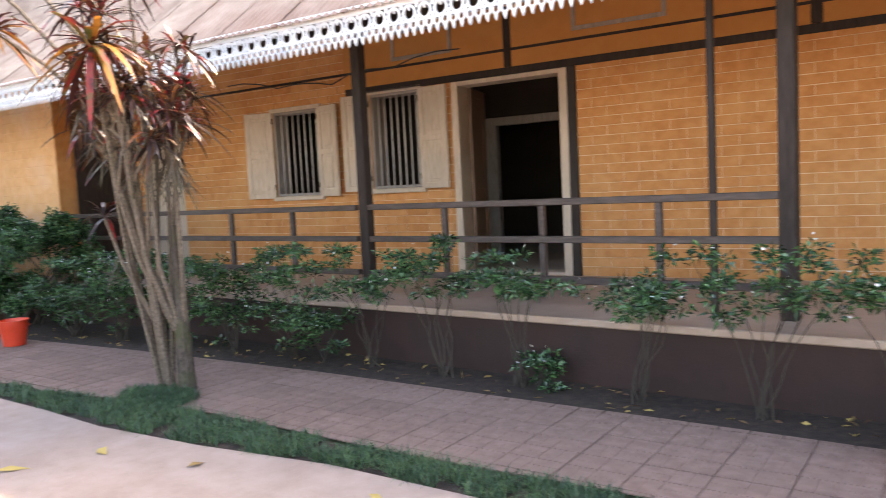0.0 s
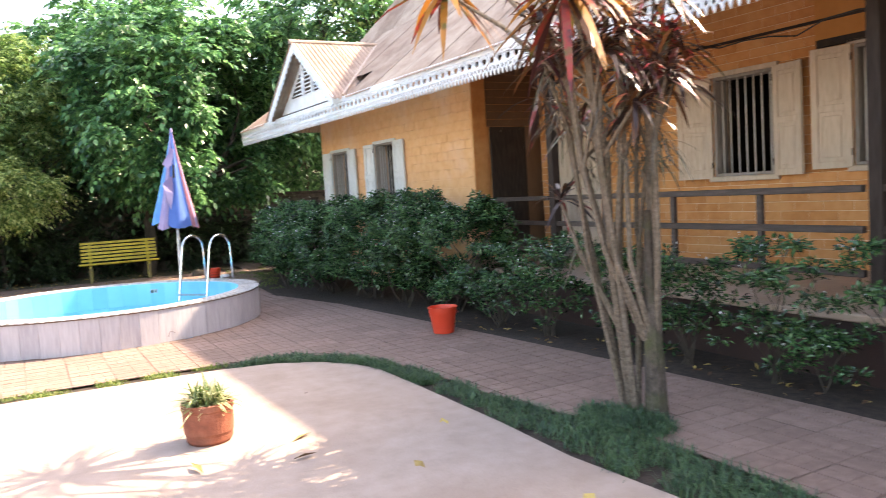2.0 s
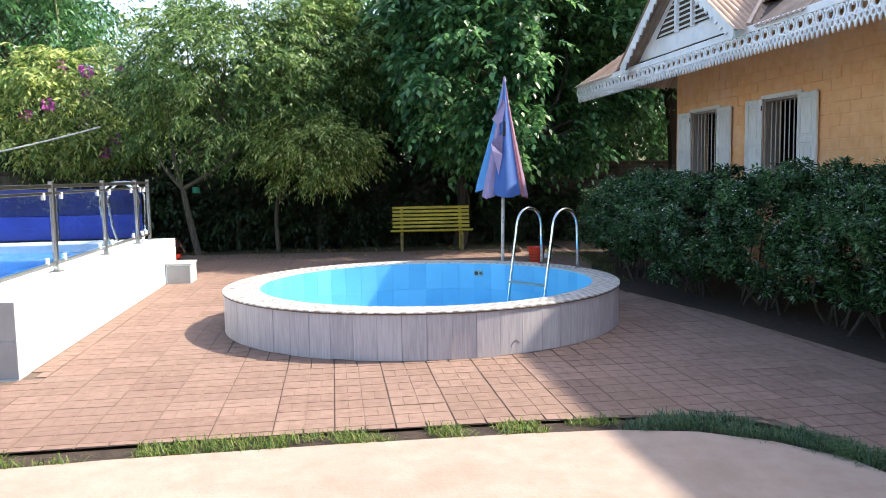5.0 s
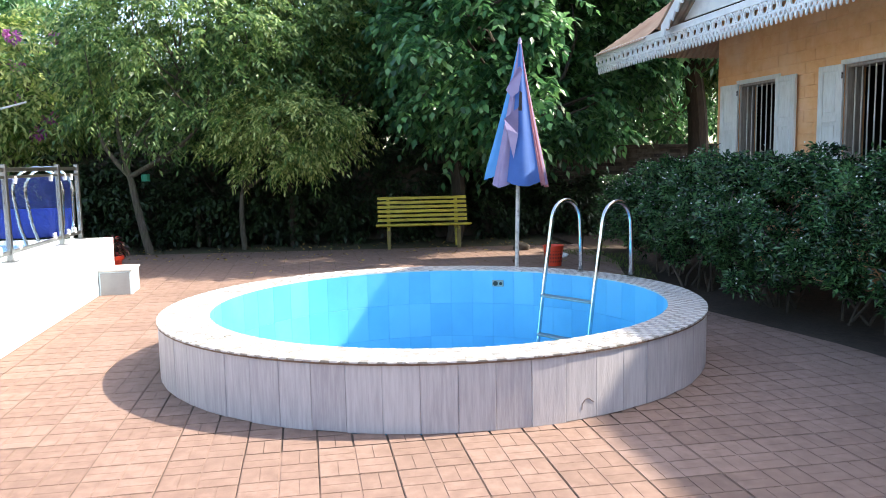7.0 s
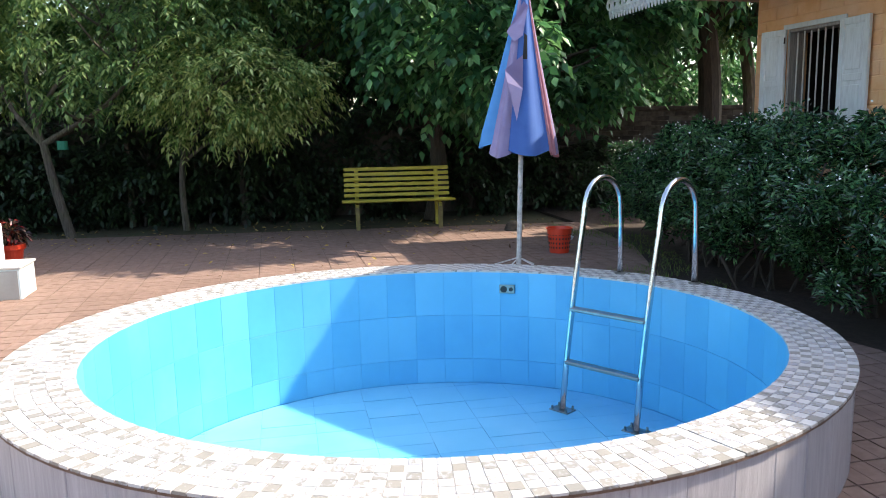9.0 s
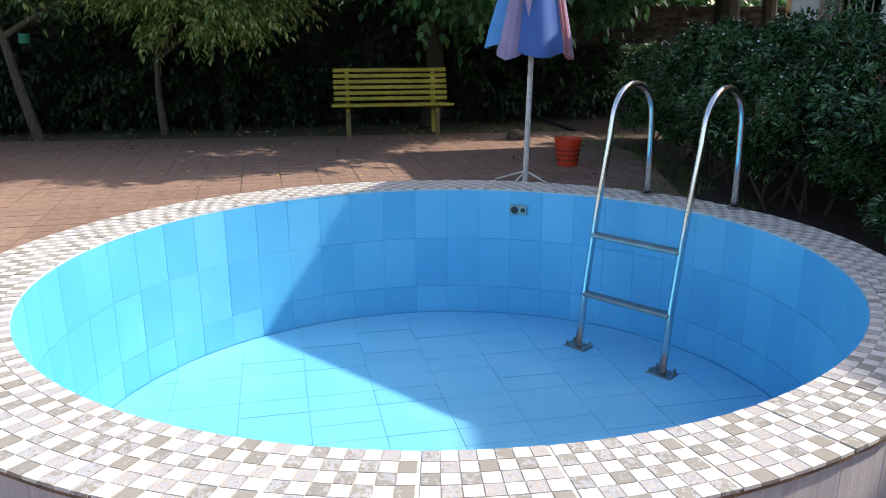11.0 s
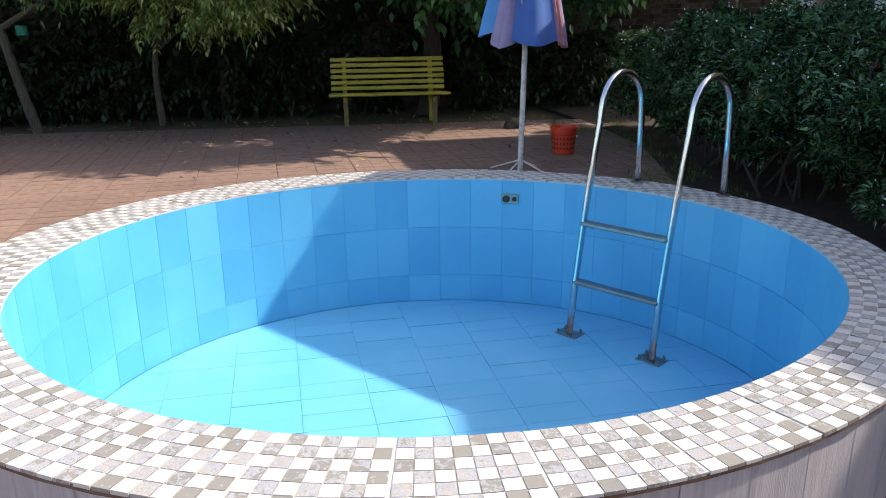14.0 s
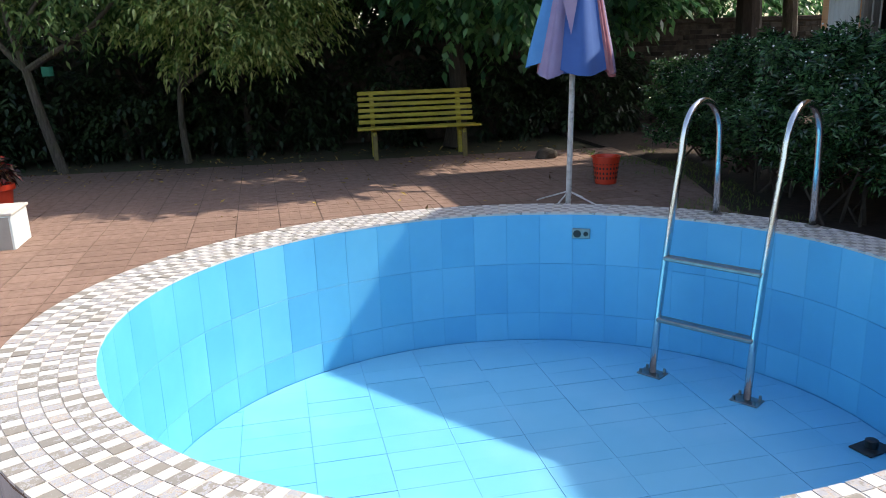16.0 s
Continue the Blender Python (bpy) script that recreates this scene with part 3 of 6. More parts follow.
# ---- windows with bars and shutters ----
def shutter_part(parent, hinge_x, width, z0, z1, y, angle, mat, sign):
    """A two-panel leaf hinged at hinge_x that lies open against the wall; sign: the side to which it extends."""
    h = z1 - z0
    bm = bmesh.new()
    w = width
    st = 0.07
    for a in ((0, st, 0, h), (w - st, w, 0, h), (st, w - st, 0, st), (st, w - st, h - st, h), (st, w - st, h * 0.47, h * 0.47 + st)):
        box(bm, a[0], a[1], -0.035, 0.0, a[2], a[3], bevel=0.004)
    for a in ((st, h * 0.47), (h * 0.47 + st, h - st)):
        box(bm, st, w - st, -0.02, -0.006, a[0], a[1])
        box(bm, st + 0.035, w - st - 0.035, -0.03, -0.018, a[0] + 0.04, a[1] - 0.04, bevel=0.005)
    if sign < 0:
        bmesh.ops.scale(bm, vec=(-1, 1, 1), verts=bm.verts)
        bmesh.ops.reverse_faces(bm, faces=bm.faces)
    ob = part("shutter", bm, mat, parent)
    ob.matrix_basis = pose(hinge_x, y, z0, 0, 0, angle)
    bm = bmesh.new()
    for z in (0.12, h - 0.16):
        tube(bm, [(0, -0.04, z), (0, -0.04, z + 0.07)], 0.008, 6)
    part("hinge", bm, M["timber_dark"], ob, "dark iron hinge")
    return ob


def window(number, hole, y, mat, left_w, right_w, left_angle=3.0, right_angle=-3.0, jamb="frame_grey", label=""):
    x0, x1, z0, z1 = hole
    root = thing("window_%d" % number, pose(0, 0, 0), label, "window", "shuttered windows", "structure")
    bm = bmesh.new()
    t = 0.035
    for a in ((x0, x0 + t, z0, z1), (x1 - t, x1, z0, z1), (x0 + t, x1 - t, z1 - t, z1), (x0 + t, x1 - t, z0, z0 + t)):
        box(bm, a[0], a[1], y - 0.012, y + 0.2, a[2], a[3], bevel=0.005)
    part("window_frame", bm, M[jamb], root, "weathered timber window frame")
    part("window_sill", boxed(x0 - 0.06, x1 + 0.06, y - 0.05, y + 0.002, z0 - 0.06, z0 - 0.002, bevel=0.008), mat, root)
    part("lintel", boxed(x0 - 0.06, x1 + 0.06, y - 0.03, y + 0.002, z1 + 0.002, z1 + 0.055, bevel=0.005), mat, root)
    n = 7
    for i in range(n):
        x = x0 + t + (x1 - x0 - 2 * t) * (i + 0.5) / n
        bm = bmesh.new()
        tube(bm, [(x, y + 0.05, z0 + t), (x, y + 0.05, z1 - t)], 0.009, 6)
        part("bar", bm, M["bar"], root, smooth=True)
    shutter_part(root, x0 - 0.01, left_w, z0 - 0.02, z1 + 0.01, y - 0.012, left_angle, mat, -1)
    shutter_part(root, x1 + 0.01, right_w, z0 - 0.02, z1 + 0.01, y - 0.012, right_angle, mat, 1)


window(1, WIN_W[0], WY, M["shutter_white"], 0.36, 0.42, 6, -4, label="barred window with open white shutters in the ochre wing")
window(2, WIN_W[1], WY, M["shutter_white"], 0.35, 0.41, 6, -3, label="barred window with open white shutters beside its twin")
window(3, WIN_R[0], RY, M["shutter"], 0.44, 0.40, 14, -12, label="barred window with open cream panelled shutters on the verandah")
window(4, WIN_R[1], RY, M["shutter"], 0.40, 0.42, 10, -6, label="barred window with open cream shutters beside the doorway")

# ---- doorway ----
door = thing("door_1", pose(0, 0, 0), "open double doorway with a pale timber frame on the verandah", "door", kind="structure")
bm = bmesh.new()
for a in ((-5.15, DOOR[0], FLOOR_Z, 2.752), (DOOR[1], -3.685, FLOOR_Z, 2.752), (DOOR[0], DOOR[1], 2.70, 2.752)):
    box(bm, a[0], a[1], RY - 0.03, RY + 0.24, a[2], a[3], bevel=0.006)
part("door_frame", bm, M["shutter"], door, "pale worn door frame")
part("threshold", boxed(DOOR[0], DOOR[1], RY - 0.02, RY + 0.25, FLOOR_Z, FLOOR_Z + 0.035, bevel=0.005), M["shutter"], door)


def door_leaf(parent, hx, angle, sign):
    bm = bmesh.new()
    w, h = 0.60, 2.15
    st = 0.1
    for a in ((0, st, 0, h), (w - st, w, 0, h), (st, w - st, 0, 0.18), (st, w - st, h - st, h), (st, w - st, 0.95, 1.08)):
        box(bm, a[0], a[1], -0.02, 0.02, a[2], a[3], bevel=0.004)
    for a in ((0.18, 0.95), (1.08, h - st)):
        box(bm, st, w - st, -0.008, 0.008, a[0], a[1])
    if sign < 0:
        bmesh.ops.scale(bm, vec=(-1, 1, 1), verts=bm.verts)
        bmesh.ops.reverse_faces(bm, faces=bm.faces)
    ob = part("door_leaf", bm, M["door_wood"], parent, "brown panelled door leaf, open inwards")
    ob.matrix_basis = pose(hx, RY + 0.2, FLOOR_Z + 0.04, 0, 0, angle)
    bm = bmesh.new()
    tube(bm, [(sign * 0.52, -0.05, 1.0), (sign * 0.52, -0.05, 1.14)], 0.01, 8)
    part("door_handle", bm, M["steel_dull"], ob, "dull metal handle")


door_leaf(door, DOOR[0] + 0.03, 104, 1)
door_leaf(door, DOOR[1] - 0.03, -95, -1)
# an inner doorway seen through the open door
inner = thing("door_2", pose(0, 0, 0), "pale frame of an inner doorway in the dim room", "door", kind="structure")
bm = bmesh.new()
for a in ((-5.98, -5.80, FLOOR_Z, 2.5), (-4.37, -4.25, FLOOR_Z, 2.5), (-5.80, -4.37, 2.38, 2.5)):
    box(bm, a[0], a[1], 10.0, 10.12, a[2], a[3], bevel=0.006)
part("door_frame", bm, M["frame_grey"], inner)
# partition round the inner doorway, its gloom painted in
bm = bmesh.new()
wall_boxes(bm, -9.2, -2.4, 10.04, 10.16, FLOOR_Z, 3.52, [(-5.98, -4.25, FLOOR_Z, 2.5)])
structure("wall_inner_room", bm, M["painted_gloom"], "inner partition wall, coloured dark for the unlit room", "wall")

# plain closed door at the inner corner of the verandah
d3 = thing("door_3", pose(0, 0, 0), "closed cream-brown boarded door at the verandah corner", "door", kind="structure")
for i in range(5):
    x = -10.98 + 0.182 * i
    part("board", boxed(x, x + 0.176, RY + 0.04, RY + 0.07, FLOOR_Z + 0.01, 2.60, bevel=0.004), M["shutter"], d3)
bm = bmesh.new()
for z in (0.75, 1.5, 2.3):
    box(bm, -10.97, -10.08, RY + 0.025, RY + 0.04, z, z + 0.1, bevel=0.004)
part("ledge", bm, M["shutter"], d3)
bm = bmesh.new()
box(bm, WX1, WX1 + 0.03, WY + 0.30, WY + 0.95, FLOOR_Z, 2.45, bevel=0.004)
structure("door_4", bm, M["timber_dark"], "dark brown door in the side wall of the wing", "door")
for k_ in range(9):
    bm = bmesh.new()
    box(bm, WX1, WX1 + 0.018, WY + 0.26, RY, 2.455 + 0.11 * k_, 2.56 + 0.11 * k_, bevel=0.003)
    structure("side_board", bm, M["door_wood"], "brown timber boarding over the corner door", "boarding")
bm = bmesh.new()
box(bm, WX1, WX1 + 0.018, WY + 0.955, RY, FLOOR_Z, 2.45, bevel=0.003)
structure("side_board_low", bm, M["door_wood"], "brown timber boarding beside the corner door", "boarding")
bm = bmesh.new()
box(bm, WX1 + 0.002, WX1 + 0.02, WY + 0.002, WY + 0.25, 0.9, 3.4, bevel=0.004)
structure("corner_strip", bm, M["brick"], "orange corner reveal of the wing", "wall trim")

WING = ("wall_wing", "floor_wing", "window_1", "window_2", "door_4", "side_board", "corner_strip")
VERANDAH = ("wall_verandah", "upper_panel", "trim_", "ventilator_panel", "window_3", "window_4", "door_1", "door_2", "door_3", "wall_inner_room", "cable")

# ---- posts and railing ----
def post(x, w, z1=3.3, label="dark timber verandah post on the plinth"):
    ob = link_mesh("verandah_post", boxed(x - w / 2, x + w / 2, WY - 0.06 - w / 2, WY - 0.06 + w / 2, FLOOR_Z, z1, bevel=0.008), M["timber_dark"])
    tagged(ob, label, "post", "verandah posts")


post(-9.22, 0.11)
post(-5.02, 0.11)
post(-1.05, 0.115)
post(-1.57, 0.05, label="slim dark post beside the verandah gap")
post(3.1, 0.13)
rl = thing("verandah_railing", pose(0, 0, 0), "weathered brown timber railing along the verandah", "railing")
for a, b in ((-11.40, -9.34), (-9.20, -5.14), (-5.0, -1.075)):
    for k, z in enumerate((1.375, 1.06, 0.72)):
        part("rail", boxed(a, b, WY - 0.095, WY - 0.035, z - 0.028, z + 0.028, bevel=0.006), M["rail"], rl)
for x in (-10.40, -8.25, -7.17, -6.11, -4.03, -3.0, -1.98):
    for z0, z1 in ((0.75, 1.03), (1.09, 1.345)):
        part("baluster", boxed(x - 0.026, x + 0.026, WY - 0.09, WY - 0.04, z0 - 0.002, z1 + 0.002, bevel=0.005), M["rail"], rl)
bm = bmesh.new()
box(bm, -11.42, 5.0, WY - 0.12, WY + 0.0, 3.3, 3.46, bevel=0.008)
structure("verandah_beam", bm, M["timber_dark"], "dark timber beam over the verandah posts", "beam")
# cable along the wall
bm = bmesh.new()
pts = []
for i in range(13):
    x = -8.9 + 3.9 * i / 12
    pts.append((x, RY - 0.03, 3.12 - 0.35 * math.sin(math.pi * i / 12) * (0.4 if i > 6 else 0.55) + (0.05 if i % 3 else 0)))
tube(bm, pts, 0.008, 5)
tagged(link_mesh("cable", bm, M["black"]), "thin black cable sagging along the verandah wall", "cable")

turned([o for o in scene.collection.all_objects if o.name.startswith(WING)], (WX1, WY))
turned([o for o in scene.collection.all_objects if o.name.startswith(VERANDAH)], (-6.0, RY))

# ---- roof ----
EAVE = Matrix.Translation((-12.8, 4.68, 0)) @ Matrix.Rotation(radians(4.0), 4, "Z")     # along the eave, and back from it
EZ = 3.085
U0, U1 = -5.46, 18.5
PITCH = 0.79
roof = thing("roof", EAVE, "weathered corrugated iron roof of the bungalow", "roof", kind="structure")


def corrugated(name, corner, along, down, width, length, mat, period=0.085, amp=0.011, parent=None, cut=None):
    """A corrugated sheet from its upper corner; ribs run down the slope. cut(s): where the sheet ends, 0 to 1, at s across."""
    bm = bmesh.new()
    along, down = Vector(along).normalized(), Vector(down).normalized()
    nrm = along.cross(down)
    if nrm.z < 0:
        nrm = -nrm
    n = max(2, int(round(width / period)) * 4)
    prev = None
    for i in range(n + 1):
        s = width * i / n
        off = nrm * amp * math.sin(2 * math.pi * i / 4 + 0.4)
        top = Vector(corner) + along * s
        a0, a1 = cut(s / width) if cut else (0, 1)
        col = [bm.verts.new(top + down * length * a0 + off), bm.verts.new(top + down * length * a1 + off)]
        if prev:
            bm.faces.new((prev[0], prev[1], col[1], col[0]))
        prev = col
    return part(name, bm, mat, parent)


# front slope, in sheets, up to the break; the steep upper roof stands behind
VB = 1.9
zb = EZ + VB * PITCH
SL = math.hypot(VB + 0.06, (VB + 0.06) * PITCH)
u = U0
k = 0
rng_roof = np.random.default_rng(4)
while u < U1 - 0.01:
    w = min(0.82, U1 - u)
    if u + w < -3.03 or u > 0.0:
        lo = 1.0 if rng_roof.uniform() > 0.2 else 0.97
        c = (lambda s, u=u, w=w: (max(0.0, 1 - (u - U0 + s * w) / (VB + 0.06)), 1.0)) if u < U0 + VB else (lambda s, lo=lo: (0.0, lo))
        corrugated("roof_sheet", (u, VB, zb + 0.004 * (k % 2)), (1, 0, 0), (0, -1, -PITCH), w + 0.05, SL, M["roof"], parent=roof, cut=c)
    else:
        corrugated("roof_sheet", (u, VB, zb + 0.004 * (k % 2)), (1, 0, 0), (0, -1, -PITCH), w + 0.05, SL * 0.72, M["roof"], parent=roof)
    u += w
    k += 1
# left hip slope
for i in range(9):
    v0 = i * 0.82
    corrugated("roof_sheet", (U0 + VB, v0 - 0.0, zb), (0, 1, 0), (-1, 0, -PITCH), 0.86, SL, M["roof"], parent=roof,
               cut=(lambda s, v0=v0: (max(0.0, 1 - (v0 + s * 0.86) / (VB + 0.06)), 1.0)) if v0 < VB else None)
# steep upper roof
RISE, HIP = 2.9, 3.7
UP = 1.35
for i in range(26):
    u = -3.4 + 0.85 * i
    if u > U1 - 0.8:
        break
    vmax = RISE
    corrugated("upper_roof_sheet", (u, VB + vmax, zb + vmax * UP), (1, 0, 0), (0, -1, -UP), 0.89, math.hypot(vmax, vmax * UP), M["roof"], parent=roof,
               cut=(lambda s, u=u: (min(1.0, max(0.0, 1 - (u + s * 0.89 + 3.4) / HIP)), 1.0)))
bm = bmesh.new()
bm.faces.new([bm.verts.new(p) for p in ((-3.4, VB, zb), (HIP - 3.4, VB + RISE, zb + RISE * UP), (HIP - 3.4, VB + 2 * RISE, zb), (-3.4, VB + 2 * RISE, zb))])
bm.faces.new([bm.verts.new(p) for p in ((HIP - 3.4, VB + RISE, zb + RISE * UP), (U1, VB + RISE, zb + RISE * UP), (U1, VB + 2 * RISE, zb), (HIP - 3.4, VB + 2 * RISE, zb))])
part("roof_back", bm, M["roof"], roof)
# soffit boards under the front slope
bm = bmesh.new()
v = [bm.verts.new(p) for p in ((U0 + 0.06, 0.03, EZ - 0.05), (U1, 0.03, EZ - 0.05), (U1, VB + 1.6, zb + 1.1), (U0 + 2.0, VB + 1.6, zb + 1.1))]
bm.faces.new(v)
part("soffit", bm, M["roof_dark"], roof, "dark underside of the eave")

# front gable
GX, GH, GW = -1.50, 1.08, 1.52
GZ = EZ + 0.02
gl = math.hypot(GW + 0.12, (GW + 0.12) * GH / GW)
back = GH / PITCH + 0.05
for side in (-1, 1):
    for i in range(2):
        v0 = -0.2 + 0.0 + i * (back + 0.2) / 2
        w = (back + 0.2) / 2 + 0.03
        corrugated("gable_sheet", (GX, v0, GZ + GH + 0.03), (0, 1, 0), (side * GW, 0, -GH), w, gl, M["roof"], parent=roof,
                   cut=(lambda s, v0=v0, w=w: (0.0, min(1.0, max(0.02, 1 - (v0 + s * w - 0.1) / back)))))
bm = bmesh.new()
tube(bm, [(GX, -0.22, GZ + GH + 0.035), (GX, back + 0.05, GZ + GH + 0.035)], 0.04, 8)
part("ridge_cap", bm, M["roof"], roof)
bm = bmesh.new()
tube(bm, [(GX + GW + 0.04, 0.02, GZ - 0.0), (GX, back, GZ + GH + 0.02)], 0.035, 6)
part("valley_cement", bm, M["cement"], roof, "rough cement fillet along the valley")
# gable front: boards, louvres and scalloped verge boards
bm = bmesh.new()
plate(bm, [(GX - GW + 0.05, GZ + 0.03), (GX + GW - 0.05, GZ + 0.03), (GX + GW - 0.34, GZ + 0.24), (GX - GW + 0.34, GZ + 0.24)], 0.08, 0.10)
plate(bm, [(GX - GW * 0.8, GZ + 0.243), (GX + GW * 0.8, GZ + 0.243), (GX, GZ + GH * 0.98)], 0.10, 0.11)
part("gable_board", bm, M["fret_white"], roof)
for i in range(9):
    z = GZ + 0.30 + i * 0.068
    half = (GW * 0.62) * (1 - (z - GZ) / (GH * 0.98)) * 1.1
    if half < 0.06:
        continue
    bm = bmesh.new()
    box(bm, -half, half, -0.03, 0.03, -0.006, 0.006, m=pose(GX, 0.075, z, 38))
    part("louvre", bm, M["fret_white"], roof)
# dark sheet painted in for the shade between and behind the louvres
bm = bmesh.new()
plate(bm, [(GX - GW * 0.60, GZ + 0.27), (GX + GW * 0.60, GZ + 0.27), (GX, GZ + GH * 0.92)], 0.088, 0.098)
part("louvre_gap_shade", bm, M["roof_dark"], roof)
for x in (GX - 0.22, GX + 0.22):
    part("louvre_post", boxed(x - 0.02, x + 0.02, 0.03, 0.085, GZ + 0.25, GZ + 0.25 + (0.62 - 0.1)), M["fret_white"], roof)
for side in (-1, 1):
    bm = bmesh.new()
    n = 14
    for i in range(n):
        a, b = i / n, (i + 1) / n
        xa, xb = GX + side * (GW + 0.06) * a, GX + side * (GW + 0.06) * b
        za, zc = GZ + GH + 0.03 - a * GH * (GW + 0.06) / GW, GZ + GH + 0.03 - b * GH * (GW + 0.06) / GW
        o = [(xa, za), (xb, zc), (xb, zc - 0.12), ((xa + xb) / 2, (za + zc) / 2 - 0.19), (xa, za - 0.12)]
        plate(bm, o if side < 0 else o, -0.17, -0.15)
    bmesh.ops.recalc_face_normals(bm, faces=bm.faces)
    part("verge_board", bm, M["fret_white"], roof)

# eave board with pierced fretwork
eave = thing("eave_board", EAVE, "white eave board with pierced and pointed timber fretwork", "fretwork", kind="structure")
part("top_board", boxed(U0, U1, -0.02, 0.012, EZ - 0.078, EZ + 0.0, bevel=0.004), M["fret_white"], eave)
P = 0.15
bm = bmesh.new()


def ring(bm, cx, cz, rx, rz, w, n=10, y0=-0.014, y1=0.008):
    """A flat pierced ring of the fretwork, sawn from board."""
    for q in range(n):
        a0, a1 = 2 * math.pi * q / n, 2 * math.pi * (q + 1) / n
        plate(bm, [(cx + (rx + w) * math.cos(a0), cz + (rz + w) * math.sin(a0)), (cx + (rx + w) * math.cos(a1), cz + (rz + w) * math.sin(a1)),
                   (cx + rx * math.cos(a1), cz + rz * math.sin(a1)), (cx + rx * math.cos(a0), cz + rz * math.sin(a0))], y0, y1)


ring(bm, 0.0, -0.145, 0.046, 0.048, 0.021, 12)
plate(bm, [(-0.017, -0.074), (0.017, -0.074), (0.006, -0.128), (-0.006, -0.128)], -0.0125, 0.0065)
plate(bm, [(0.052, -0.074), (0.098, -0.074), (0.084, -0.112), (0.066, -0.112)], -0.0125, 0.0065)
plate(bm, [(0.064, -0.165), (0.086, -0.165), (0.094, -0.215), (0.056, -0.215)], -0.0125, 0.0065)
ring(bm, 0.0375, -0.240, 0.020, 0.026, 0.017, 10, -0.013, 0.007)
ring(bm, 0.1125, -0.240, 0.020, 0.026, 0.017, 10, -0.013, 0.007)
for cx in (0.0375, 0.1125):
    plate(bm, [(cx - 0.018, -0.272), (cx + 0.018, -0.272), (cx + 0.012, -0.300), (cx, -0.328), (cx - 0.012, -0.300)], -0.012, 0.006)
bmesh.ops.recalc_face_normals(bm, faces=bm.faces)
first = part("fret_piece", bm, M["fret_white"], eave)
first.matrix_basis = pose(U0 + 0.05, 0, EZ)
for i in range(1, int((U1 - U0 - 0.1) / P)):
    o = new("fret_piece", first.data)
    o.parent = eave
    o.matrix_basis = pose(U0 + 0.05 + i * P, 0, EZ)

# ---- round paddling pool ----
pool = thing("round_pool", Matrix.Translation((POOL[0], POOL[1], 0)) @ Matrix.Diagonal((0.968, 1.045, 1, 1)), "round raised paddling pool, blue tiled inside and empty", "pool")
bm = bmesh.new()
S = 72
lathe(bm, [(ROUT - 0.03, -0.05), (ROUT - 0.03, RIM - 0.014)], S)
lathe(bm, [(RIN + 0.003, RIM - 0.014), (RIN + 0.003, PFLOOR - 0.005), (0.001, PFLOOR - 0.005)], S, 0.0, BASIN)
part("shell", bm, M["grout_blue"], pool, "concrete pool shell with blue grout")
# outer wall of tall wood-grain tiles
NP = 62
for i in range(NP):
    a = 2 * math.pi * i / NP
    w = 2 * math.pi * ROUT / NP - 0.0015
    if i == 0:
        bm = boxed(-0.024, 0.0, -w / 2, w / 2, 0.0, RIM - 0.02, bevel=0.003)
        plank = part("wall_tile", bm, M["plank_tile"], pool)
        me = plank.data
    else:
        plank = new("wall_tile", me)
        plank.parent = pool
    j = random.uniform(-0.003, 0.003)
    plank.matrix_basis = Matrix.Rotation(a, 4, "Z") @ pose(ROUT + j, 0, random.uniform(-0.004, 0.003), 0, 0, random.uniform(-0.6, 0.6))
bm = bmesh.new()
lathe(bm, [(ROUT - 0.02, RIM - 0.022), (ROUT + 0.012, RIM - 0.022), (ROUT + 0.012, RIM - 0.008), (ROUT - 0.02, RIM - 0.008)], S)
part("rim_edge", bm, M["rust_edge"], pool, "chipped brown edge below the rim tiles")
# rim of small chequered mosaic squares, in sheets
NR, NA, NS = 6, 7, 34


def basin_r(t, r):
    """Distance from the ring's centre to the basin's edge of radius r, in the direction t."""
    return BASIN * math.sin(t) + math.sqrt(r * r - (BASIN * math.cos(t)) ** 2)


for s in range(NS):
    bm = bmesh.new()
    a0, a1 = 2 * math.pi * s / NS + 0.002, 2 * math.pi * (s + 1) / NS - 0.002
    lift = random.uniform(-0.0015, 0.0015)
    r0, r1 = RIN - 0.004, ROUT + 0.014
    for i in range(NR):
        for j in range(NA):
            ta, tb = a0 + (a1 - a0) * j / NA + 0.0009, a0 + (a1 - a0) * (j + 1) / NA - 0.0009
            z = RIM + lift + random.uniform(-0.0006, 0.0006)
            ring_ = []
            for k_, e_, t in ((i, 0.0016, ta), (i + 1, -0.0016, ta), (i + 1, -0.0016, tb), (i, 0.0016, tb)):
                ri = basin_r(t, r0)
                r = ri + (r1 - ri) * k_ / NR + e_
                ring_.append((r * math.cos(t), r * math.sin(t), z))
            top = [bm.verts.new(q) for q in ring_]
            low = [bm.verts.new((q.co.x, q.co.y, RIM - 0.011)) for q in top]
            f = bm.faces.new(top)
            fs = [f] + [bm.faces.new((top[(q + 1) % 4], top[q], low[q], low[(q + 1) % 4])) for q in range(4)]
            for f in fs:
                f.material_index = (i + j + s) % 2
    part("rim_tile", bm, [M["mosaic_white"], M["mosaic_mix"]], pool)
bm = bmesh.new()
rows_ = []
for inner_, r, z in ((True, RIN - 0.002, RIM - 0.013), (True, RIN - 0.002, RIM - 0.004), (False, ROUT + 0.010, RIM - 0.004), (False, ROUT + 0.010, RIM - 0.013)):
    rr = [(basin_r(2 * math.pi * j / S, r) if inner_ else r, 2 * math.pi * j / S) for j in range(S)]
    rows_.append([bm.verts.new((q * math.cos(t), q * math.sin(t), z)) for q, t in rr])
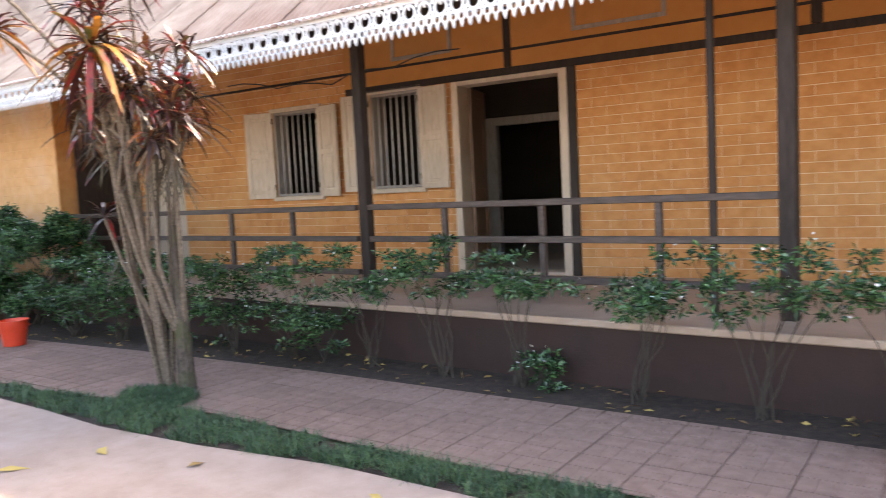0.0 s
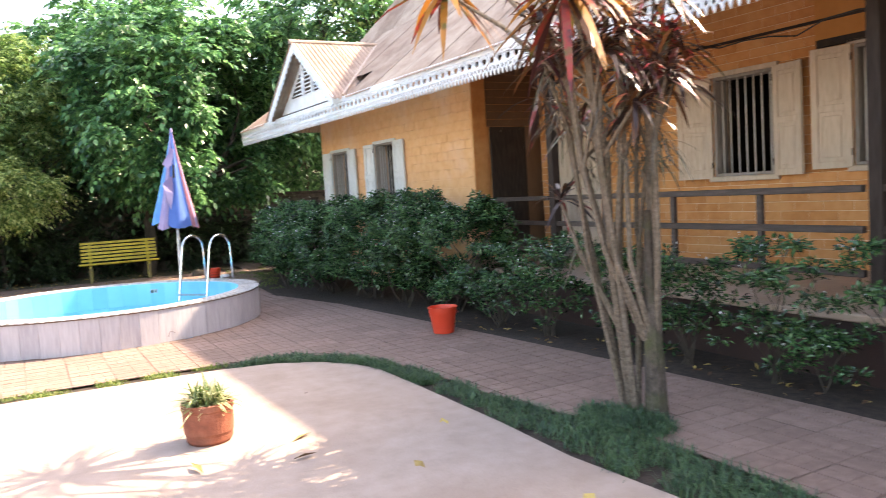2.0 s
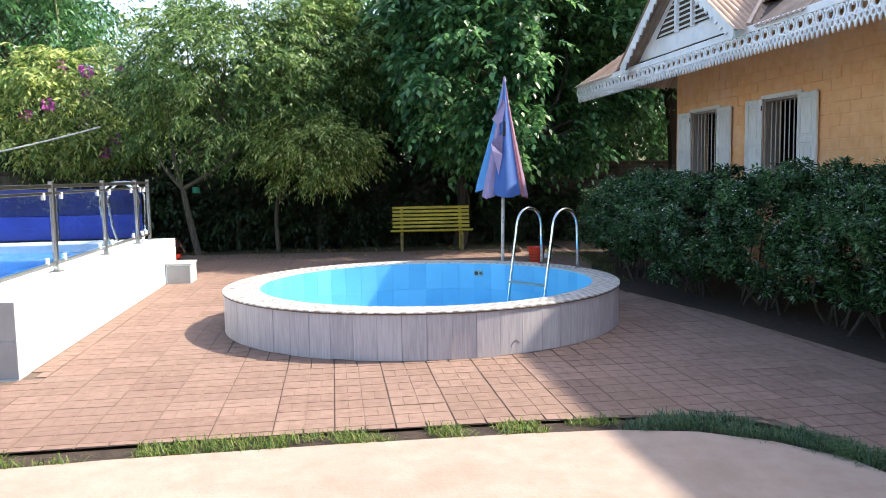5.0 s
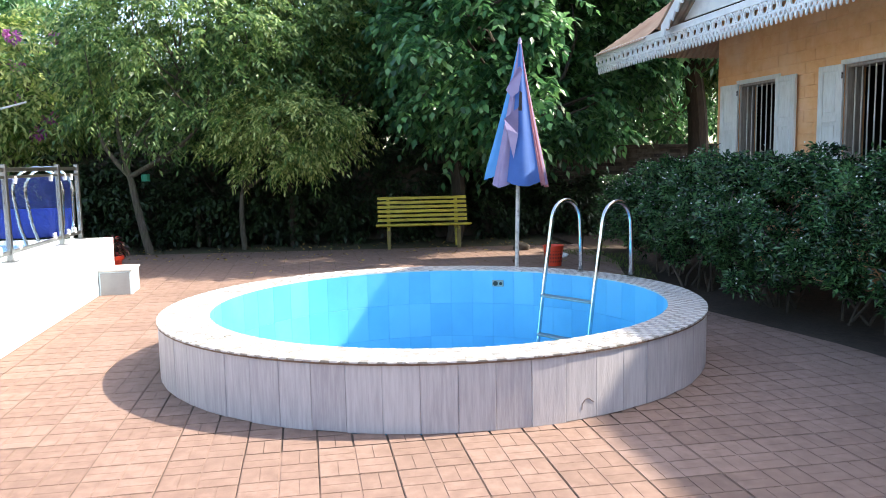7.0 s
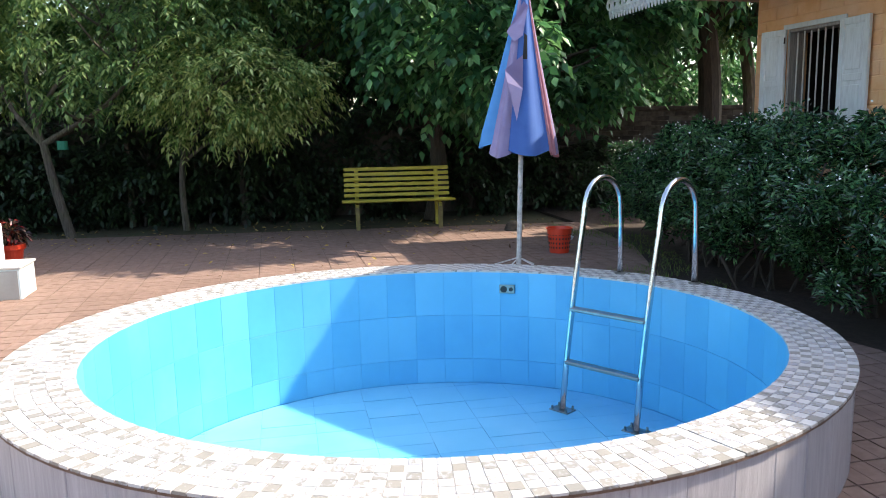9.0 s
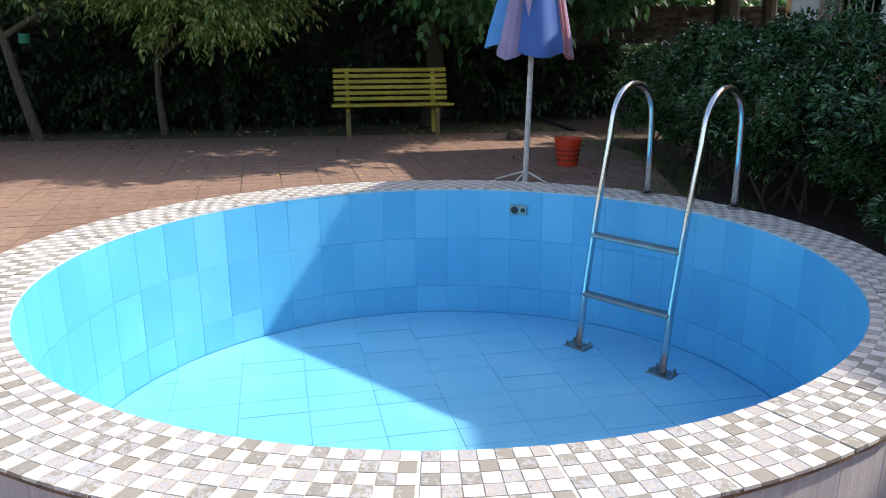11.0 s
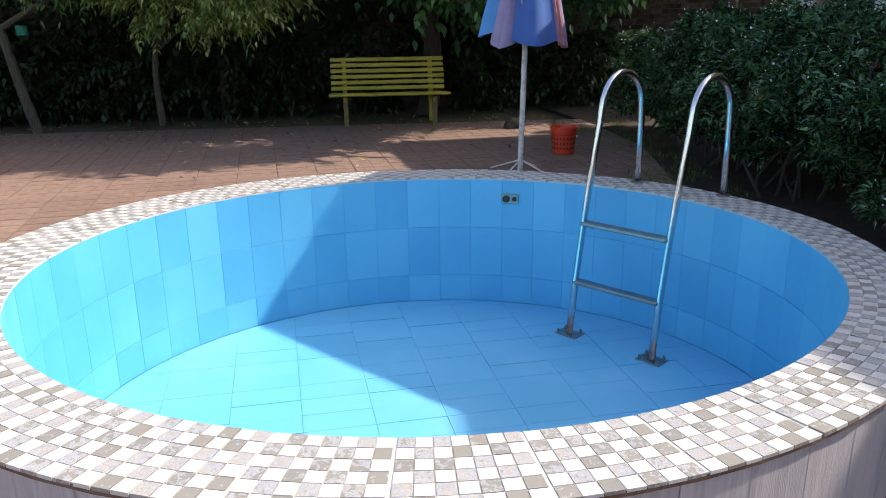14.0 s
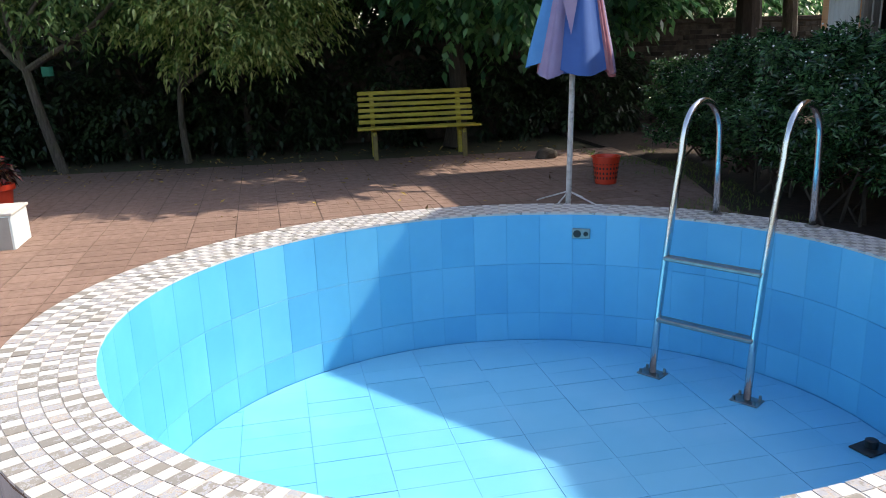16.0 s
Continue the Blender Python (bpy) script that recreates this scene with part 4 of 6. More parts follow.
for a, b in zip(rows_, rows_[1:]):
    for j in range(S):
        bm.faces.new((a[j], a[(j + 1) % S], b[(j + 1) % S], b[j]))
part("rim_grout", bm, M["grout"], pool)
# inner wall tiles: three rows
NC = 52
rows = ((RIM - 0.335, RIM - 0.012), (RIM - 0.67, RIM - 0.337), (PFLOOR, RIM - 0.672))
meshes = []
for k, (z0, z1) in enumerate(rows):
    w = 2 * math.pi * RIN / NC - 0.0012
    for i in range(NC):
        if i == 0:
            t = part("wall_tile_blue", boxed(0.0, 0.012, -w / 2, w / 2, z0 + 0.0004, z1 - 0.0004, bevel=0.0008), M["blue_tile"], pool)
            meshes.append(t.data)
        else:
            t = new("wall_tile_blue", meshes[k])
            t.parent = pool
        t.matrix_basis = Matrix.Translation((0, BASIN, 0)) @ Matrix.Rotation(2 * math.pi * i / NC, 4, "Z") @ pose(RIN - 0.003, 0, 0, 0, random.uniform(-0.1, 0.1), random.uniform(-0.35, 0.35))
# floor tiles, cut to the circle
def clip_circle(poly, r, n=48):
    for i in range(n):
        a = 2 * math.pi * i / n
        nx, ny = math.cos(a), math.sin(a)
        d = r * math.cos(math.pi / n)
        out = []
        for p, q in zip(poly, poly[1:] + poly[:1]):
            sp, sq = p[0] * nx + p[1] * ny - d, q[0] * nx + q[1] * ny - d
            if sp <= 0:
                out.append(p)
            if sp * sq < 0:
                t = sp / (sp - sq)
                out.append((p[0] + (q[0] - p[0]) * t, p[1] + (q[1] - p[1]) * t))
        poly = out
        if len(poly) < 3:
            return []
    return poly


TW, TL = 0.17, 0.333
for i in range(-11, 11):
    for j in range(-7, 7):
        x0 = i * TW
        y0 = j * TL + 0.06
        cs, sn = math.cos(SLANT * 0.6), math.sin(SLANT * 0.6)
        q = clip_circle([(x * cs - y * sn, x * sn + y * cs) for x, y in ((x0, y0), (x0 + TW - 0.002, y0), (x0 + TW - 0.002, y0 + TL - 0.002), (x0, y0 + TL - 0.002))], RIN - 0.006)
        if len(q) < 3:
            continue
        ar = abs(sum(a[0] * b[1] - a[1] * b[0] for a, b in zip(q, q[1:] + q[:1]))) / 2
        if ar < 0.0006:
            continue
        bm = bmesh.new()
        prism(bm, q, PFLOOR - 0.010, PFLOOR + random.uniform(-0.0012, 0.0012))
        part("floor_tile", bm, M["blue_floor"], pool).location.y = BASIN
# hairline crack in the outer wall
bm = bmesh.new()
ca = math.atan2(0.65, 1.93)
tube(bm, [((ROUT + 0.003) * math.cos(ca + w), (ROUT + 0.003) * math.sin(ca + w), 0.06 + h) for w, h in ((-0.020, 0.0), (-0.019, 0.03), (-0.010, 0.055), (0.002, 0.062), (0.012, 0.045), (0.020, 0.035))], 0.0022, 5)
part("crack", bm, M["rust_edge"], pool, "small curved crack")
# overflow outlet on the wall
oa = math.radians(154)
out = part("outlet", boxed(-0.008, 0.004, -0.055, 0.055, -0.032, 0.032, bevel=0.003), M["steel_dull"], pool, "pale outlet plate with two dark holes")
out.matrix_basis = Matrix.Translation((0, BASIN, 0)) @ Matrix.Rotation(oa, 4, "Z") @ pose(RIN - 0.012, 0, 0.275)
for y, r in ((0.022, 0.024), (-0.03, 0.015)):
    bm = bmesh.new()
    bmesh.ops.create_cone(bm, cap_ends=True, segments=16, radius1=r, radius2=r, depth=0.012, matrix=pose(-0.008, y, 0, 0, 90))
    part("outlet_hole", bm, M["black"], out)

# ---- ladder ----
lad = thing("pool_ladder", pose(-12.98, 2.118, 0, 0, 0, 125.5), "stainless steel pool ladder with two hooped rails", "ladder")
for sgn in (-1, 1):
    y = sgn * 0.28
    pts = [(0.155, y + 0.058, PFLOOR + 0.01), (0.207, y + 0.062, -0.1), (0.262, y + 0.056, 0.27), (0.318, y + 0.042, 0.64), (0.345, y + 0.034, 0.82)]
    for q in range(0, 13):
        a = math.pi * (1 - q / 12)
        pts.append((0.555 + 0.195 * math.cos(a), y + 0.034 * (1 - q / 12), 0.905 + 0.195 * math.sin(a)))
    pts += [(0.757, y, 0.75), (0.758, y, RIM)]
    bm = bmesh.new()
    tube(bm, pts, 0.0205, 14)
    part("handrail", bm, M["steel"], lad, smooth=True)
    bm = bmesh.new()
    lathe(bm, [(0.0005, 0.0), (0.04, 0.0), (0.04, 0.006), (0.022, 0.012)], 16, 0.758, y)
    fl = part("flange", bm, M["steel_dull"], lad)
    fl.location.z = RIM
    bm = bmesh.new()
    box(bm, 0.103, 0.207, y - 0.017, y + 0.133, PFLOOR, PFLOOR + 0.008, bevel=0.002)
    ft = part("foot_plate", bm, M["steel_dull"], lad, "dark bolted foot plate")
    for bx in (0.115, 0.195):
        for by in (-0.055, 0.055):
            bm = bmesh.new()
            bmesh.ops.create_cone(bm, cap_ends=True, segments=6, radius1=0.010, radius2=0.008, depth=0.024, matrix=pose(bx, y + 0.058 + by, PFLOOR + 0.02))
            part("bolt", bm, M["steel_dull"], ft)
for z, x in ((0.235, 0.257), (-0.12, 0.203)):
    bm = bmesh.new()
    box(bm, x - 0.035, x + 0.035, -0.22, 0.338, z - 0.012, z + 0.012, bevel=0.006)
    part("tread", bm, M["steel_dull"], lad, "narrow steel tread")

# ---- large pool beyond: raised wall, water, glass fence ----
LP = Matrix.Translation((-10.57, -2.28, 0)) @ Matrix.Rotation(math.atan(SLANT), 4, "Z")
big = thing("large_pool", LP, "raised swimming pool with pale tiled walls and blue water", "pool")
part("pool_wall", boxed(-6.15, 0.0, -0.62, 0.0, -0.05, 0.61, bevel=0.006), M["pool_white"], big, "pale tiled pool wall")
part("pool_wall", boxed(-0.62, -0.002, -7.0, -0.622, -0.05, 0.61, bevel=0.006), M["pool_white"], big, "pale tiled pool wall")
part("pool_wall", boxed(-6.15, -5.55, -7.0, -0.622, -0.05, 0.61, bevel=0.006), M["pool_white"], big, "pale tiled pool wall")
part("pool_wall", boxed(-6.15, 0.0, -7.6, -7.002, -0.05, 0.61, bevel=0.006), M["pool_white"], big, "pale tiled pool wall")
for k_ in range(5):
    part("blue_panel", boxed(-6.33, -6.30, -1.75 - 1.25 * k_, -0.52 - 1.25 * k_, 0.62, 0.99, bevel=0.006), M["tarp_blue"], big, "royal blue panel at the pool end")
    # navy stands in for the glass reflection above the blue sheet
    part("navy_panel", boxed(-6.34, -6.31, -1.75 - 1.25 * k_, -0.52 - 1.25 * k_, 0.995, 1.40, bevel=0.006), M["navy"], big, "navy panel painted as the dark reflection in the fence glass")
    part("panel_post", boxed(-6.36, -6.28, -1.77 - 1.25 * k_, -1.755 - 1.25 * k_, 0.0, 1.42, bevel=0.003), M["steel_dull"], big)
part("water", boxed(-5.55, -0.622, -7.0, -0.624, 0.0, 0.50), M["water_blue"], big, "bright blue still water")
bm = bmesh.new()
for z in (0.30,):
    box(bm, -6.15, 0.0, 0.0, 0.003, z - 0.002, z + 0.002)
part("tile_joint", bm, M["grout"], big)
for k_ in range(9):
    for z0, z1 in ((0.0, 0.298), (0.302, 0.605)):
        part("end_tile", boxed(0.0, 0.006, -0.60 * (k_ + 1) + 0.002, -0.60 * k_ - 0.002, z0, z1, bevel=0.001), M["grey_tile"], big, "grey glazed tile on the end wall")
fence = thing("glass_fence", LP, "glass fence with square steel posts on the pool wall", "fence")
FX = (-0.12, -1.98, -3.72, -5.30, -6.05)
for x in FX:
    part("fence_post", boxed(x - 0.025, x + 0.025, -0.375, -0.325, 0.61, 1.53, bevel=0.004), M["steel_dull"], fence)
    part("post_foot", boxed(x - 0.06, x + 0.06, -0.41, -0.29, 0.61, 0.62, bevel=0.002), M["steel_dull"], fence)
for z, r in ((1.48, 0.02), (1.41, 0.014), (0.70, 0.02)):
    part("fence_rail", boxed(FX[-1], FX[0] + 0.6, -0.362, -0.338, z - r, z + r, bevel=0.003), M["steel_dull"], fence)
for a, b in zip(FX, FX[1:]):
    g = part("glass_pane", boxed(b + 0.04, a - 0.04, -0.353, -0.347, 0.73, 1.39), M["glass"], fence)
    g.visible_shadow = False
    for x in (b + 0.25, a - 0.25):
        for z in (0.74, 1.38):
            part("clip", boxed(x - 0.02, x + 0.02, -0.36, -0.33, z - 0.035, z + 0.035, bevel=0.004), M["pole_white"], fence)
for x in FX[:1]:
    part("fence_post", boxed(0.02 - 0.03, 0.05, -3.0, -2.95, 0.61, 1.53, bevel=0.004), M["steel_dull"], fence)
grab = thing("pool_grab_rail", LP @ pose(-5.72, -0.25, 0.61), "hooped stainless grab rails over the pool wall", "handrail")
for k in range(2):
    bm = bmesh.new()
    x = 0.40 * k - 0.10
    pts = [(x, -0.15, 0.0), (x, -0.11, 0.25)]
    for q in range(13):
        a = math.pi * 1.16 * (q / 12) - math.pi * 0.08
        pts.append((x, -0.36 + 0.27 * math.cos(a), 0.60 + 0.29 * math.sin(a)))
    pts += [(x, -0.58, 0.22), (x, -0.52, 0.0), (x, -0.50, -0.14)]
    tube(bm, pts, 0.02, 10)
    part("hoop", bm, M["steel"], grab, smooth=True)
st = thing("pool_step", LP @ pose(-5.55, 0.005, 0), "small white tiled step at the foot of the pool wall", "step")
part("block", boxed(-0.22, 0.22, 0.0, 0.36, -0.02, 0.275, bevel=0.006), M["pool_white"], st)
part("face_tile", boxed(0.22, 0.226, 0.02, 0.34, 0.0, 0.26, bevel=0.001), M["grey_tile"], st, "grey speckled face tile")
part("tread", boxed(-0.235, 0.235, 0.0, 0.375, 0.275, 0.30, bevel=0.006), M["mosaic_white"], st)


# ---- containers and furniture ----
def bucket(name, x, y, r1, r0, h, mat, label, category, holes=False, turn=0.0):
    root = thing(name, pose(x, y, 0.0, 0, 0, turn), label, category)
    bm = bmesh.new()
    prof = [(0.001, 0.004), (r0, 0.004)]
    for i in range(1, 9):
        t = i / 8
        r = r0 + (r1 - r0) * t
        prof += [(r + (0.004 if i in (6, 7) else 0), 0.004 + (h - 0.01) * t)]
    prof += [(r1 + 0.012, h - 0.012), (r1 + 0.012, h), (r1 - 0.004, h), (r1 - 0.012, h - 0.03), (r0 - 0.006, 0.012), (0.001, 0.012)]
    lathe(bm, prof, 28)
    part("body", bm, mat, root, smooth=False)
    bm = bmesh.new()
    pts = [(r1 * math.cos(a), r1 * math.sin(a), h - 0.03 - 0.05 * math.sin(a)) for a in [math.pi * q / 12 for q in range(13)]]
    if not holes:
        tube(bm, [(p[0] * 1.08, p[1] * 1.08 + 0.012, p[2] - 0.02) for p in pts], 0.004, 5)
        part("handle", bm, mat, root)
    else:
        slot_me = None
        for zz in (0.07, 0.12, 0.17, 0.22):
            for q in range(22):
                a = 2 * math.pi * q / 22
                rr = r0 + (r1 - r0) * zz / h + 0.0025
                if slot_me is None:
                    slot = part("slot", boxed(-0.001, 0.001, -0.008, 0.008, -0.012, 0.012), M["black"], root)
                    slot_me = slot.data
                else:
                    slot = new("slot", slot_me)
                    slot.parent = root
                slot.matrix_basis = Matrix.Rotation(a, 4, "Z") @ pose(rr, 0, zz)
        bm.free()
    return root


bucket("bucket", -8.84, 4.29, 0.155, 0.115, 0.29, M["red_plastic"], "red plastic bucket standing on the brick path", "bucket", turn=40)
bucket("bucket", -0.12, 4.98, 0.155, 0.115, 0.29, M["red_plastic"], "red plastic bucket beside the planting bed", "bucket", turn=100)
bucket("waste_basket", -16.98, 3.24, 0.14, 0.11, 0.29, M["red_plastic"], "red slotted plastic waste basket by the hedge", "basket", holes=True)

pot = thing("flower_pot", pose(-6.55, 1.40, 0), "terracotta pot with a bushy striped grass plant", "pot plant")
bm = bmesh.new()
lathe(bm, [(0.001, 0.0), (0.135, 0.0), (0.150, 0.02), (0.152, 0.055), (0.160, 0.075), (0.163, 0.15), (0.163, 0.215), (0.170, 0.225), (0.170, 0.262), (0.158, 0.268), (0.148, 0.262), (0.145, 0.225), (0.001, 0.222)], 36)
part("pot", bm, M["terracotta"], pot)
bm = bmesh.new()
bmesh.ops.create_circle(bm, cap_ends=True, segments=24, radius=0.146, matrix=pose(0, 0, 0.238))
part("soil", bm, M["soil"], pot)
rng = np.random.default_rng(11)
hd = [(0.06 * math.cos(a), 0.06 * math.sin(a), 0.235) for a in (0, 1.0, 2.1, 3.1, 4.2, 5.2)] + [(0, 0, 0.25)]
strap_leaves("foliage", hd, 42, 0.27, 0.014, M["variegated"], pot, rng, (0.35, 1.45), 0.75, "green and cream striped leaves")

fp = thing("small_pot", pose(-17.85, -2.90, 0), "small terracotta pot with a dark red plant by the pool end", "pot plant")
bm = bmesh.new()
lathe(bm, [(0.001, 0.0), (0.10, 0.0), (0.125, 0.19), (0.15, 0.195), (0.15, 0.25), (0.13, 0.25), (0.125, 0.21), (0.001, 0.21)], 24)
part("pot", bm, M["red_plastic"], fp)
c, d = clump_points(np.random.default_rng(3), [(0, 0, 0.38)], 130, 0.16)
leaves("foliage", c, d, 0.10, 0.05, M["cordyline"], fp, np.random.default_rng(5))

bench = thing("garden_bench", pose(-19.85, 1.72, 0, 0, 0, -3), "yellow painted slatted garden bench in the shade", "bench")
for i in range(6):
    z = 0.47 + i * 0.076
    x = -0.22 - 0.028 * i
    part("back_slat", boxed(x - 0.012, x + 0.012, -0.79, 0.79, z - 0.026, z + 0.026, bevel=0.005), M["yellow"], bench)
for i in range(5):
    x = -0.15 + i * 0.098
    z = 0.385 + 0.012 * abs(i - 1)
    part("seat_slat", boxed(x - 0.04, x + 0.04, -0.82, 0.82, z - 0.014, z + 0.014, bevel=0.005), M["yellow"], bench)
for y in (-0.60, 0.60):
    bm = bmesh.new()
    box(bm, 0.18, 0.24, y - 0.03, y + 0.03, 0.0, 0.37, bevel=0.005)
    part("leg", bm, M["bench_leg"], bench, "worn brown-yellow leg")
    bm = bmesh.new()
    box(bm, -0.03, 0.03, -0.03, 0.03, 0.0, 0.86, bevel=0.005, m=pose(-0.19, y, 0, 0, -12))
    part("leg", bm, M["yellow"], bench)
    part("brace", boxed(-0.20, 0.24, y - 0.025, y + 0.025, 0.318, 0.372, bevel=0.004), M["yellow"], bench)

# ---- folded sun umbrella ----
umb = thing("sun_umbrella", pose(-16.06, 2.50, 0, -1.0, 1.2, 0), "folded blue and lilac sun umbrella on a chipped white pole", "umbrella")
bm = bmesh.new()
tube(bm, [(0, 0, 0.0), (0, 0, 1.2)], 0.026, 12)
part("lower_pole", bm, M["pole_white"], umb)
bm = bmesh.new()
tube(bm, [(0, 0, 1.2), (0, 0, 2.93)], 0.018, 10)
part("upper_pole", bm, M["pole_white"], umb)
bm = bmesh.new()
tube(bm, [(0, 0, 2.9), (0, 0, 2.97)], [0.03, 0.012], 10)
part("finial", bm, M["umb_lilac"], umb)
bm = bmesh.new()
for q in range(4):
    a = math.pi / 4 + q * math.pi / 2
    tube(bm, [(0, 0, 0.13), (0.32 * math.cos(a), 0.32 * math.sin(a), 0.012)], 0.008, 6)
part("foot", bm, M["pole_white"], umb, "thin wire foot")
# cloth folds: each panel hangs as a pleat from the top
panel = [("umb_blue", -34, 40, 0.40, 0.03), ("umb_lilac", -74, -31, 0.37, 0.0), ("umb_cyan", -112, -70, 0.42, 0.09),
         ("umb_pink", 38, 52, 0.385, 0.03), ("umb_lilac", 50, 64, 0.39, 0.03), ("umb_pink", 62, 108, 0.37, 0.0), ("umb_lilac", 106, 150, 0.34, 0.05), ("umb_blue", 148, 200, 0.36, 0.02), ("umb_pink", 198, 250, 0.34, 0.04)]
for mt, a0, a1, rad, lift in panel:
    bm = bmesh.new()
    rows_, cols_ = 14, 9
    grid = []
    for i in range(rows_ + 1):
        t = i / rows_
        z = 2.91 - t * (1.72 - lift)
        line_ = []
        for j in range(cols_ + 1):
            s = j / cols_
            a = radians(a0 + (a1 - a0) * s)
            fold = 0.035 * math.sin(math.pi * s * 3 + a0) * t
            r = 0.02 + (rad - 0.02) * (t ** 1.15) * (0.86 + 0.14 * math.cos(math.pi * (s - 0.5))) + fold
            hem = 0.05 * math.sin(math.pi * s) if i == rows_ else 0
            line_.append(bm.verts.new((r * math.cos(a) * 0.75, r * math.sin(a), z - hem)))
        grid.append(line_)
    for i in range(rows_):
        for j in range(cols_):
            bm.faces.new((grid[i][j], grid[i + 1][j], grid[i + 1][j + 1], grid[i][j + 1]))
    part("canopy_panel", bm, M[mt], umb, smooth=True)
# one loose flap folded back near the top
bm = bmesh.new()
v = [bm.verts.new(p) for p in ((0.10, -0.03, 2.62), (0.13, -0.20, 2.33), (0.16, -0.13, 2.24), (0.17, -0.05, 2.30), (0.12, 0.01, 2.58))]
bm.faces.new(v)
bmesh.ops.solidify(bm, geom=bm.faces[:], thickness=0.004)
part("flap", bm, M["umb_lilac"], umb)
bm = bmesh.new()
bm.faces.new([bm.verts.new(p) for p in ((0.185, -0.05, 2.12), (0.20, -0.23, 1.98), (0.235, -0.21, 1.86), (0.265, -0.12, 1.5), (0.235, -0.06, 1.8))])
bmesh.ops.solidify(bm, geom=bm.faces[:], thickness=0.004)
part("flap", bm, M["umb_lilac"], umb)
bm = bmesh.new()
bm.faces.new([bm.verts.new(p) for p in ((0.165, -0.035, 2.32), (0.20, -0.055, 2.08), (0.20, -0.01, 2.08), (0.165, -0.005, 2.30))])
bmesh.ops.solidify(bm, geom=bm.faces[:], thickness=0.003)
part("tear", bm, M["black"], umb, "dark tear in the cloth")

# ---- drain in the paddling pool ----
drain = thing("drain_fitting", pose(-12.3, 2.65, PFLOOR, 0, 0, 15), "small black drain fitting on the pool floor", "drain")
part("plate", boxed(-0.06, 0.06, -0.08, 0.08, 0.0, 0.01, bevel=0.003), M["black"], drain)
bm = bmesh.new()
lathe(bm, [(0.03, 0.01), (0.03, 0.045), (0.022, 0.05), (0.0005, 0.05)], 14)
part("stub", bm, M["black"], drain)

# ---- cable across the far trees ----
bm = bmesh.new()
tube(bm, [(-19.5, -6.5 + 0.4 * k_, 2.06 + 0.08 * k_ + 0.0027 * k_ * k_) for k_ in range(-8, 6)], 0.018, 6)
tagged(link_mesh("overhead_cable", bm, M["pole_white"]), "pale cable slung between trees behind the pool", "cable")

# ---- boundary wall ----
bwall = thing("boundary_wall", pose(0, 0, 0), "old dark mossy brick boundary wall under the trees", "wall", kind="structure")
part("wall_core", boxed(-22.55, -22.3, -16.0, 14.0, -0.1, 1.68), M["wall_old"], bwall)
part("coping", boxed(-22.60, -22.25, -16.0, 14.0, 1.68, 1.76, bevel=0.012), M["wall_old"], bwall)
bv, bf = [], []
rng = np.random.default_rng(8)
for r in range(19):
    z0 = 0.05 + r * 0.085
    y = 4.0 + (0.12 if r % 2 else 0)
    while y < 9.5:
        o = len(bv)
        xx = -22.29 + rng.uniform(-0.004, 0.008)
        bv += [(-22.3, y, z0), (-22.3, y + 0.225, z0), (-22.3, y + 0.225, z0 + 0.072), (-22.3, y, z0 + 0.072),
               (xx, y + 0.004, z0 + 0.004), (xx, y + 0.221, z0 + 0.004), (xx, y + 0.221, z0 + 0.068), (xx, y + 0.004, z0 + 0.068)]
        bf += [(o + 4, o + 5, o + 6, o + 7), (o, o + 1, o + 5, o + 4), (o + 1, o + 2, o + 6, o + 5), (o + 2, o + 3, o + 7, o + 6), (o + 3, o, o + 4, o + 7)]
        y += 0.235
tagged(arrays_mesh("bricks", np.array(bv), np.array(bf), M["wall_old"], bwall), kind="stuff")
for nm, bx in (("boundary_wall_side", (-22.3, 8.0, -16.3, -16.0)), ("boundary_wall_end", (9.0, 9.3, -16.0, 14.0)), ("boundary_wall_back", (-22.3, 9.0, 14.0, 14.3))):
    bm = bmesh.new()
    box(bm, bx[0], bx[1], bx[2], bx[3], -0.1, 1.8)
    structure(nm, bm, M["wall_old"], "plain old brick boundary wall", "wall")


# ---- trees and shrubs ----
def limb(bm, a, b, ra, rb, rng, bend=0.12, n=5, sides=7):
    a, b = Vector(a), Vector(b)
    pts = []
    off = Vector(rng.normal(0, 1, 3)) * (b - a).length * bend
    for i in range(n + 1):
        t = i / n
        pts.append(a.lerp(b, t) + off * math.sin(math.pi * t))
    tube(bm, pts, [ra + (rb - ra) * i / n for i in range(n + 1)], sides)


